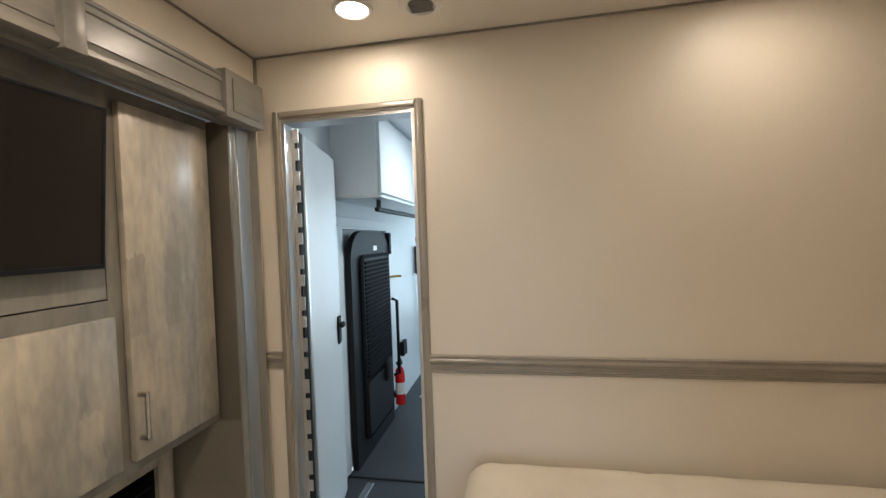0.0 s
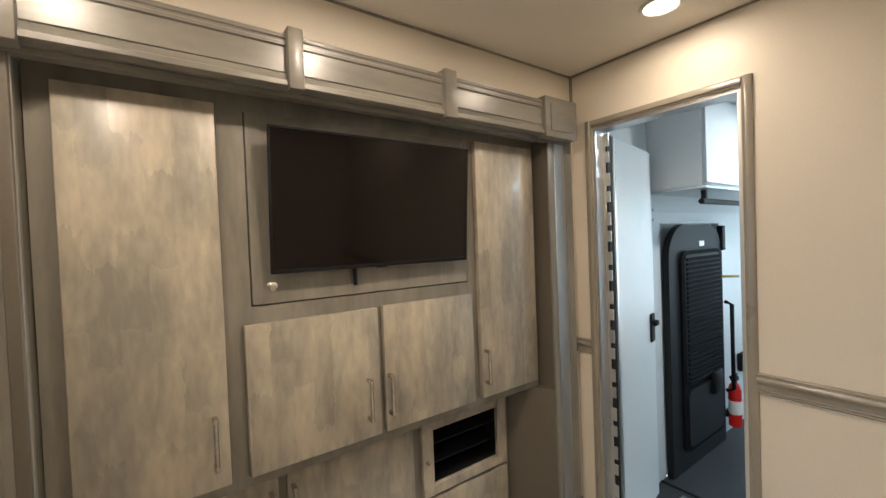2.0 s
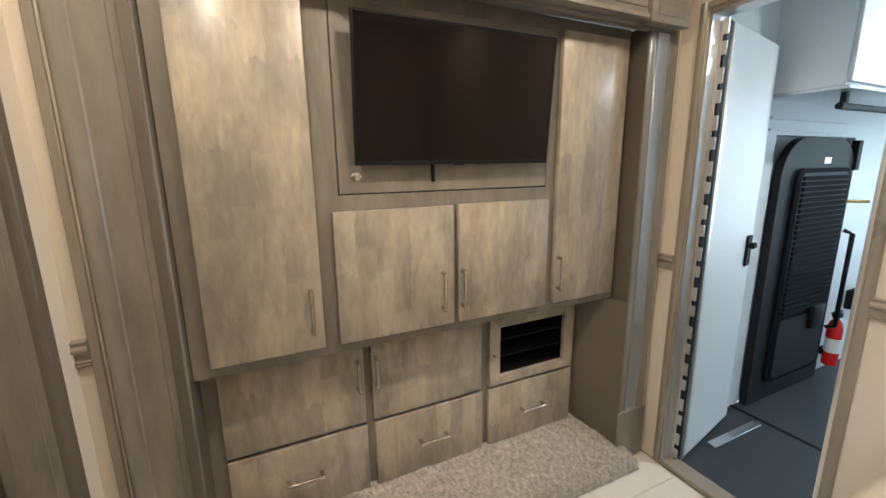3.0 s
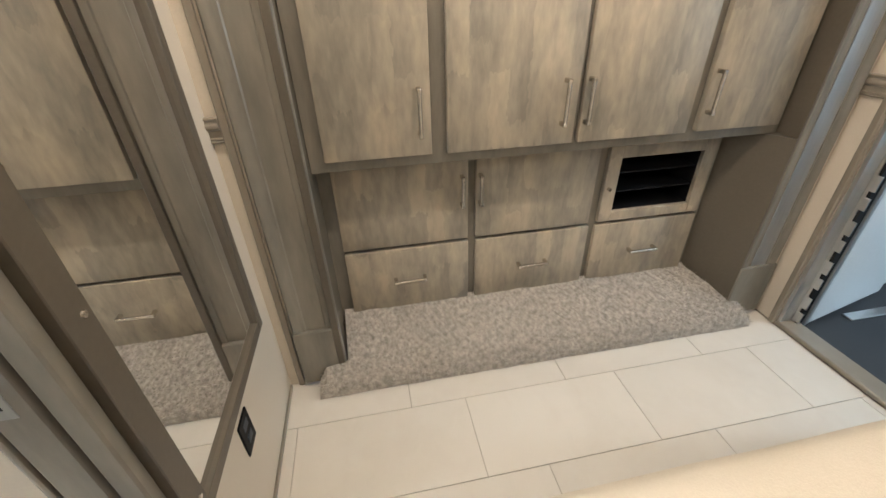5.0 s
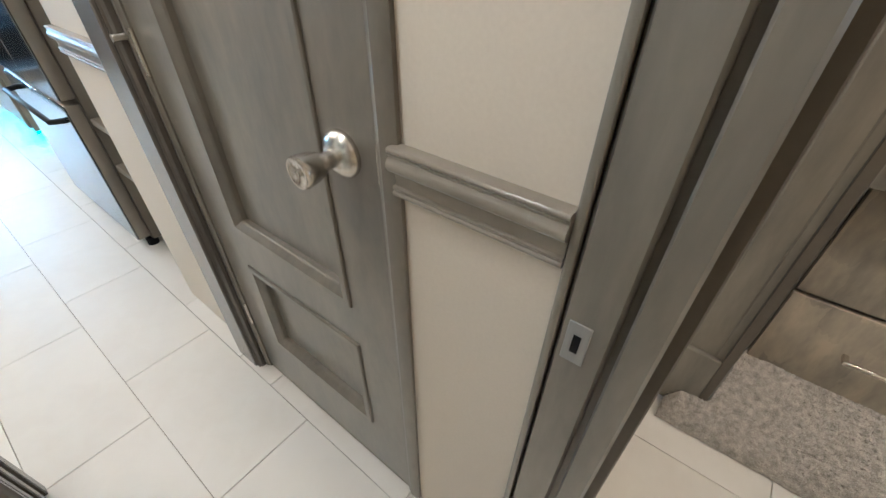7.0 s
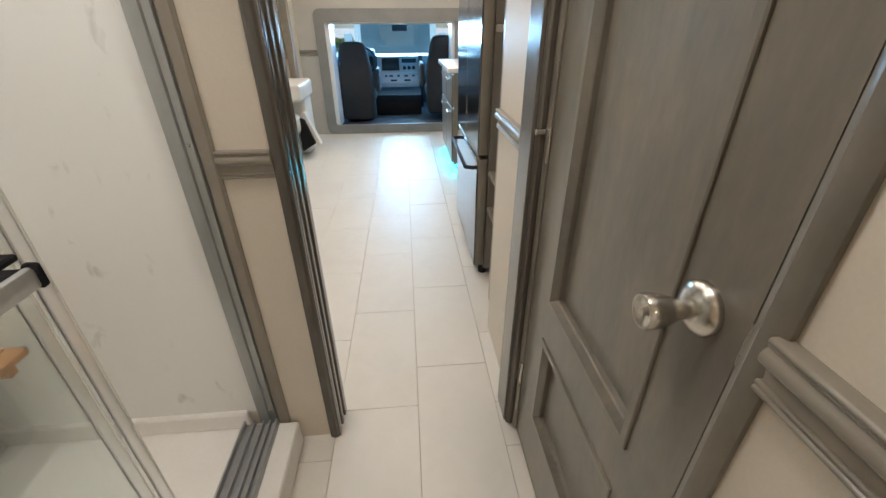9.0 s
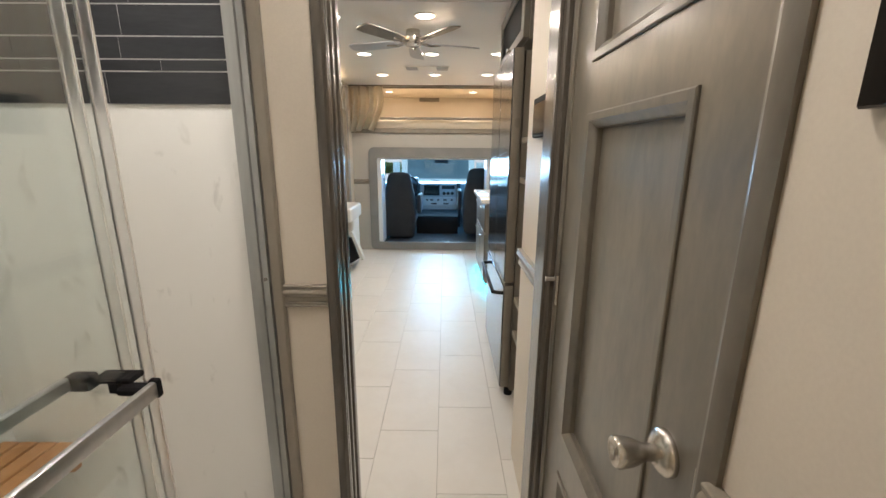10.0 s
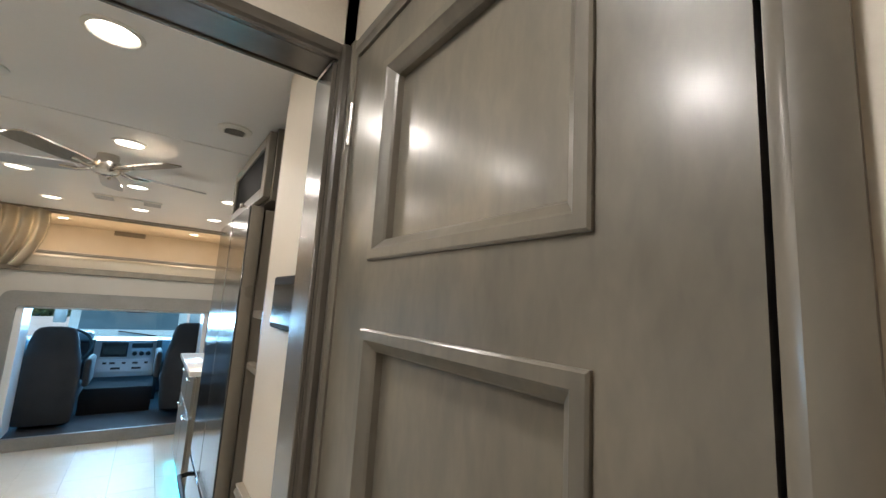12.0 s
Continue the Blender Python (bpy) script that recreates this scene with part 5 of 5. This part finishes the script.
cu = thing("bunk_curtain", (1.2, -6.06, 1.70), "gathered beige curtain drawn aside at the bunk", "curtain")
part("cloth", curtain(), CURTAIN, cu, smooth=80)
part("track", box((-1.2, -6.085, 2.272), (1.4, -6.045, H - 0.001)), WARMWOOD, cu)
for x, y in ((0.80, -6.32), (0.84, -6.85), (-0.42, -6.32), (-0.44, -6.85)):
    downlight(x, y, 5.0, WARM, 2.31, 0.052, "small round warm light in the bunk ceiling", "bunk lights")
tagged(new("bunk_vent", finish("bunk_vent", box((0.08, -7.6, 2.25), (0.42, -7.585, 2.32), 0.004), WARMWOOD)), "small slatted vent on the bunk's back wall", "vent")

# ---- cab ----
struct("cab_floor", boxes(((-1.1, -8.6, -0.05), (1.5, -6.2, 0.05))), SEATCLOTH, "dark cab floor mat", 0)
struct("cab_walls", boxes(((1.30, -8.3, 0.05), (1.36, -6.2, 0.80)), ((-0.96, -8.3, 0.05), (-0.90, -6.2, 0.80)), ((1.30, -6.7, 0.80), (1.36, -6.2, 1.62)), ((-0.96, -6.7, 0.80), (-0.90, -6.2, 1.62)), ((-0.96, -8.35, 1.56), (1.36, -6.2, 1.62)), ((1.30, -8.3, 0.8), (1.34, -8.22, 1.56)), ((-0.94, -8.3, 0.8), (-0.90, -8.22, 1.56)), ((-0.96, -8.6, 0.05), (1.36, -8.3, 0.78))), DASH, "grey cab doors, roof and pillars", 0)
ws = struct("windshield", prism([(-8.33, 0.78), (-8.325, 0.78), (-8.255, 1.56), (-8.26, 1.56)], "x", -0.90, 1.30), CLEAR, "clear cab windshield")
ws.visible_shadow = False


def cab_seat(x):
    t = thing("bucket_chair", (x, -6.85, 0.05), "charcoal cloth cab chair with a high back", "chair", "cab chairs")
    part("pedestal", box((x - 0.2, -7.15, 0.05), (x + 0.2, -6.75, 0.30), 0.02), BLACK, t)
    part("cushion", box((x - 0.25, -7.25, 0.30), (x + 0.25, -6.70, 0.45), 0.05, seg=4), SEATCLOTH, t)
    bm = bmesh.new()
    secs = [(0.10, 0.25, 0.07), (0.22, 0.275, 0.08), (0.50, 0.28, 0.085), (0.74, 0.27, 0.08), (0.88, 0.235, 0.075), (0.98, 0.215, 0.07), (1.06, 0.19, 0.06), (1.095, 0.155, 0.05), (1.11, 0.09, 0.03)]
    rings = []
    for z, w, d in secs:
        w *= 0.90
        yc = -6.66 + 0.07 * (z - 0.3)
        rings.append([bm.verts.new((x + w * math.copysign(abs(math.cos(a)) ** 0.58, math.cos(a)), yc + d * math.copysign(abs(math.sin(a)) ** 0.6, math.sin(a)), z)) for a in [2 * math.pi * i / 28 for i in range(28)]])
    for one, two in zip(rings, rings[1:]):
        for i in range(28):
            bm.faces.new((one[i], one[(i + 1) % 28], two[(i + 1) % 28], two[i]))
    bm.faces.new(rings[0][::-1])
    bm.faces.new(rings[-1])
    bmesh.ops.recalc_face_normals(bm, faces=bm.faces[:])
    part("backrest", bm, SEATCLOTH, t, smooth=70)
    for s in (-1, 1):
        part("armrest", box((x + s * 0.30 - 0.032, -7.1, 0.46), (x + s * 0.30 + 0.032, -6.64, 0.76), 0.03, seg=3), SEATCLOTH, t)
    return t


seat = cab_seat(0.68)
copy_thing(seat, Matrix.Translation((-0.56, -6.85, 0.12)))
dash = thing("dashboard", (0.2, -8.0, 0.05), "grey truck dashboard with a screen and silver centre stack", "dashboard")
part("shelf", prism([(-8.28, 0.55), (-7.78, 0.55), (-7.74, 0.70), (-7.80, 0.85), (-8.0, 0.88), (-8.28, 0.86)], "x", -0.88, 1.28), DASH, dash)
part("console_tower", prism([(-7.95, 0.10), (-7.55, 0.10), (-7.52, 0.42), (-7.66, 0.86), (-7.95, 0.88)], "x", -0.25, 0.43), DASHTRIM, dash, "silver centre stack")
def dash_item(name, x0, x1, z0, z1, material, d=0.012):
    f = lambda z: -7.52 - (z - 0.42) * 0.14 / 0.44
    bm = prism([(f(z0) - 0.02, z0), (f(z0) + d, z0), (f(z1) + d, z1), (f(z1) - 0.02, z1)], "x", x0 - 0.15, x1 - 0.15)
    return part(name, bm, material, dash)
dash_item("screen_bezel", 0.22, 0.50, 0.655, 0.835, BLACK, 0.008)
dash_item("screen", 0.24, 0.48, 0.675, 0.82, SCREEN, 0.014)
dash_item("radio", -0.05, 0.18, 0.765, 0.825, BLACK)
dash_item("trim_panel", -0.06, 0.19, 0.66, 0.75, DASHTRIM)
dash_item("switch_panel", -0.07, 0.52, 0.475, 0.62, DASHTRIM)
for k, x in enumerate((-0.02, 0.09, 0.22, 0.33, 0.42)):
    dash_item("button", x, x + (0.06 if k % 2 else 0.04), 0.565, 0.59, BLACK, 0.016)
for x in (0.05, 0.27):
    dash_item("button", x, x + 0.10, 0.50, 0.525, BLACK, 0.016)
for x in (-0.01, 0.065, 0.14):
    part("dial", cyl((x - 0.15, -7.62, 0.70), (x - 0.15, -7.575, 0.692), 0.027, seg=18), BLACKDOOR, dash, "black rotary dial")
for s in (-1, 1):
    part("stack_cheek", prism([(-7.93, 0.10), (-7.50, 0.10), (-7.46, 0.40), (-7.60, 0.87), (-7.93, 0.89)], "x", 0.09 + s * 0.36 - 0.03, 0.09 + s * 0.36 + 0.03), BLACKDOOR, dash)
part("lower_console", prism([(-7.6, 0.05), (-7.12, 0.05), (-7.10, 0.22), (-7.16, 0.34), (-7.3, 0.39), (-7.6, 0.42)], "x", -0.25, 0.45), BLACK, dash, "black lower console")
part("gauge_hood", box((0.46, -7.95, 0.82), (0.90, -7.70, 0.96), 0.04, seg=3), DASH, dash)
wheel = thing("steering_wheel", (0.66, -7.5, 0.75), "black truck steering wheel", "steering wheel")
part("rim", tube([(0.66 + 0.22 * math.cos(a), -7.50 - 0.08 * math.sin(a), 0.80 + 0.2 * math.sin(a)) for a in [2 * math.pi * i / 32 for i in range(33)]], 0.016), BLACK, wheel)
part("hub", box((0.57, -7.72, 0.74), (0.75, -7.48, 0.86), 0.03, seg=2), BLACK, wheel)
mirr = thing("rear_view_mirror", (0.04, -8.1, 1.27), "dark rear-view mirror on the windshield", "mirror")
part("housing", box((-0.09, -8.12, 1.21), (0.17, -8.06, 1.305), 0.015, seg=2), BLACK, mirr)
part("stem", cyl((0.04, -8.1, 1.30), (0.04, -8.22, 1.45), 0.012), BLACK, mirr)
cc = thing("cab_curtain", (0.98, -6.4, 0.3), "white gathered side curtain in the cab opening", "curtain")
bm = bmesh.new()
cols = [[bm.verts.new((0.93 + 0.022 * math.sin(i * 1.1) + 0.008 * i, -6.55 - i * 0.03, z)) for z in (0.50, 0.9, 1.5)] for i in range(20)]
for one, two in zip(cols, cols[1:]):
    for k in range(2):
        bm.faces.new((one[k], one[k + 1], two[k + 1], two[k]))
bmesh.ops.solidify(bm, geom=bm.faces[:], thickness=0.004)
part("cloth", bm, WHITEPANEL, cc, smooth=80)

# ---- outside ----
struct("ground", boxes(((-300, -300, -1.05), (300, 300, -1.0))), ASPHALT, "pale sunlit concrete lot", 0)


def parked_truck(x, y):
    t = thing("parked_truck", (x, y, -1.0), "parked truck with bluish shade in its paint and dark glass, facing the windshield", "truck")
    part("body", prism([(y + 0.9, -0.55), (y + 0.9, 0.22), (y + 0.82, 0.30), (y + 0.1, 0.38), (y - 0.35, 1.62), (y - 0.5, 1.7), (y - 4.4, 1.75), (y - 4.4, -0.55)], "x", x - 1.02, x + 1.02), CARWHITE, t)
    part("windscreen", prism([(y - 0.01, 0.55), (y + 0.04, 0.53), (y - 0.28, 1.52), (y - 0.34, 1.52)], "x", x - 0.86, x + 0.86), CARGLASS, t)
    part("grille", box((x - 0.52, y + 0.89, -0.15), (x + 0.52, y + 0.93, 0.14), 0.01), CARGLASS, t)
    part("bumper", box((x - 1.0, y + 0.88, -0.5), (x + 1.0, y + 1.02, -0.18), 0.04, seg=2), CARWHITE, t)
    part("wiper", cyl((x - 0.5, y + 0.06, 0.54), (x + 0.2, y + 0.03, 0.64), 0.012), BLACK, t)
    part("sun_visor", box((x - 0.9, y - 0.42, 1.53), (x + 0.9, y - 0.22, 1.60), 0.02, seg=2), CARWHITE, t)
    part("mirror_bar", box((x - 0.10, y - 0.30, 1.30), (x + 0.10, y - 0.20, 1.38), 0.02, seg=2), BLACK, t)
    for s in (-1, 1):
        part("headlight", box((x + s * 0.78 - 0.18, y + 0.89, -0.08), (x + s * 0.78 + 0.18, y + 0.94, 0.18), 0.02), DASHTRIM, t)
        part("side_mirror", box((x + s * 1.18 - 0.1, y - 0.25, 0.78), (x + s * 1.18 + 0.1, y - 0.15, 1.12), 0.03, seg=2), CARWHITE, t)
        part("wheel", cyl((x + s * 0.88 - 0.12, y + 0.2, -0.6), (x + s * 0.88 + 0.12, y + 0.2, -0.6), 0.4), BLACK, t)
        part("wheel", cyl((x + s * 0.88 - 0.12, y - 3.4, -0.6), (x + s * 0.88 + 0.12, y - 3.4, -0.6), 0.4), BLACK, t)


parked_truck(0.17, -11.8)
copy_thing(bpy.data.objects["parked_truck"], Matrix.Translation((5.2, -15.0, -1.0)) @ Matrix.Rotation(radians(70), 4, "Z"))


def hedge():
    rnd = random.Random(8)
    bm = bmesh.new()
    for _ in range(1200):
        x, z = rnd.uniform(5.0, 7.0), rnd.random()
        top = 0.2 + 0.5 * noise.noise(Vector((x * 0.25, 0, 0)))
        c = Vector((x, -46 + rnd.uniform(-2, 2), -1.0 + z * (top + 1.0)))
        u = Vector((rnd.uniform(-1, 1), rnd.uniform(-1, 1), rnd.uniform(-1, 1))).normalized() * rnd.uniform(0.15, 0.4)
        v = u.cross(Vector((rnd.uniform(-1, 1), rnd.uniform(-1, 1), 1))).normalized() * rnd.uniform(0.1, 0.3)
        bm.faces.new([bm.verts.new(c + a) for a in (u, v, -u, -v)])
    return bm


tagged(new("far_hedge", finish("far_hedge", hedge(), LEAF, 0)), "far green clump of shrubs across the lot", "shrubs", kind="stuff")

# ---- floor tiles, one by one ----
floor_ob = bpy.data.objects["floor"]
PHASE = 0.324
meshes = {}


def tile(x0, x1, y0, y1):
    w, d = round(x1 - x0, 3), round(y1 - y0, 3)
    if w < 0.02 or d < 0.02:
        return
    if (w, d) not in meshes:
        meshes[w, d] = finish("floor_tile", box((0.0011, 0.0011, -0.006), (w - 0.0011, d - 0.0011, 0.0), 0.0006), TILE, 0)
    ob = new("floor_tile", meshes[w, d])
    ob.parent = floor_ob
    ob.matrix_basis = Matrix.Translation((x0, y0, 0))


for row in range(-4, 6):
    x0 = row * 0.305
    phase = PHASE - 0.0033 + (row + 3) * 0.2033
    for k in range(-13, 4):
        y0 = phase + k * 0.61
        y1 = y0 + 0.61
        zones = ((-1.2, 1.70, -0.335, 1.776), (-0.36, 0.46, -1.50, -0.335), (-1.2, 1.28, -6.15, -1.50))
        if row in (-1, 0):
            zones = ((-0.36, 0.46, -6.15, 1.776),)
        for zone in zones:
            xa, xb, ya, yb = max(x0, zone[0]), min(x0 + 0.305, zone[1]), max(y0, zone[2]), min(y1, zone[3])
            if xb > xa and yb > ya:
                tile(xa, xb, ya, yb)
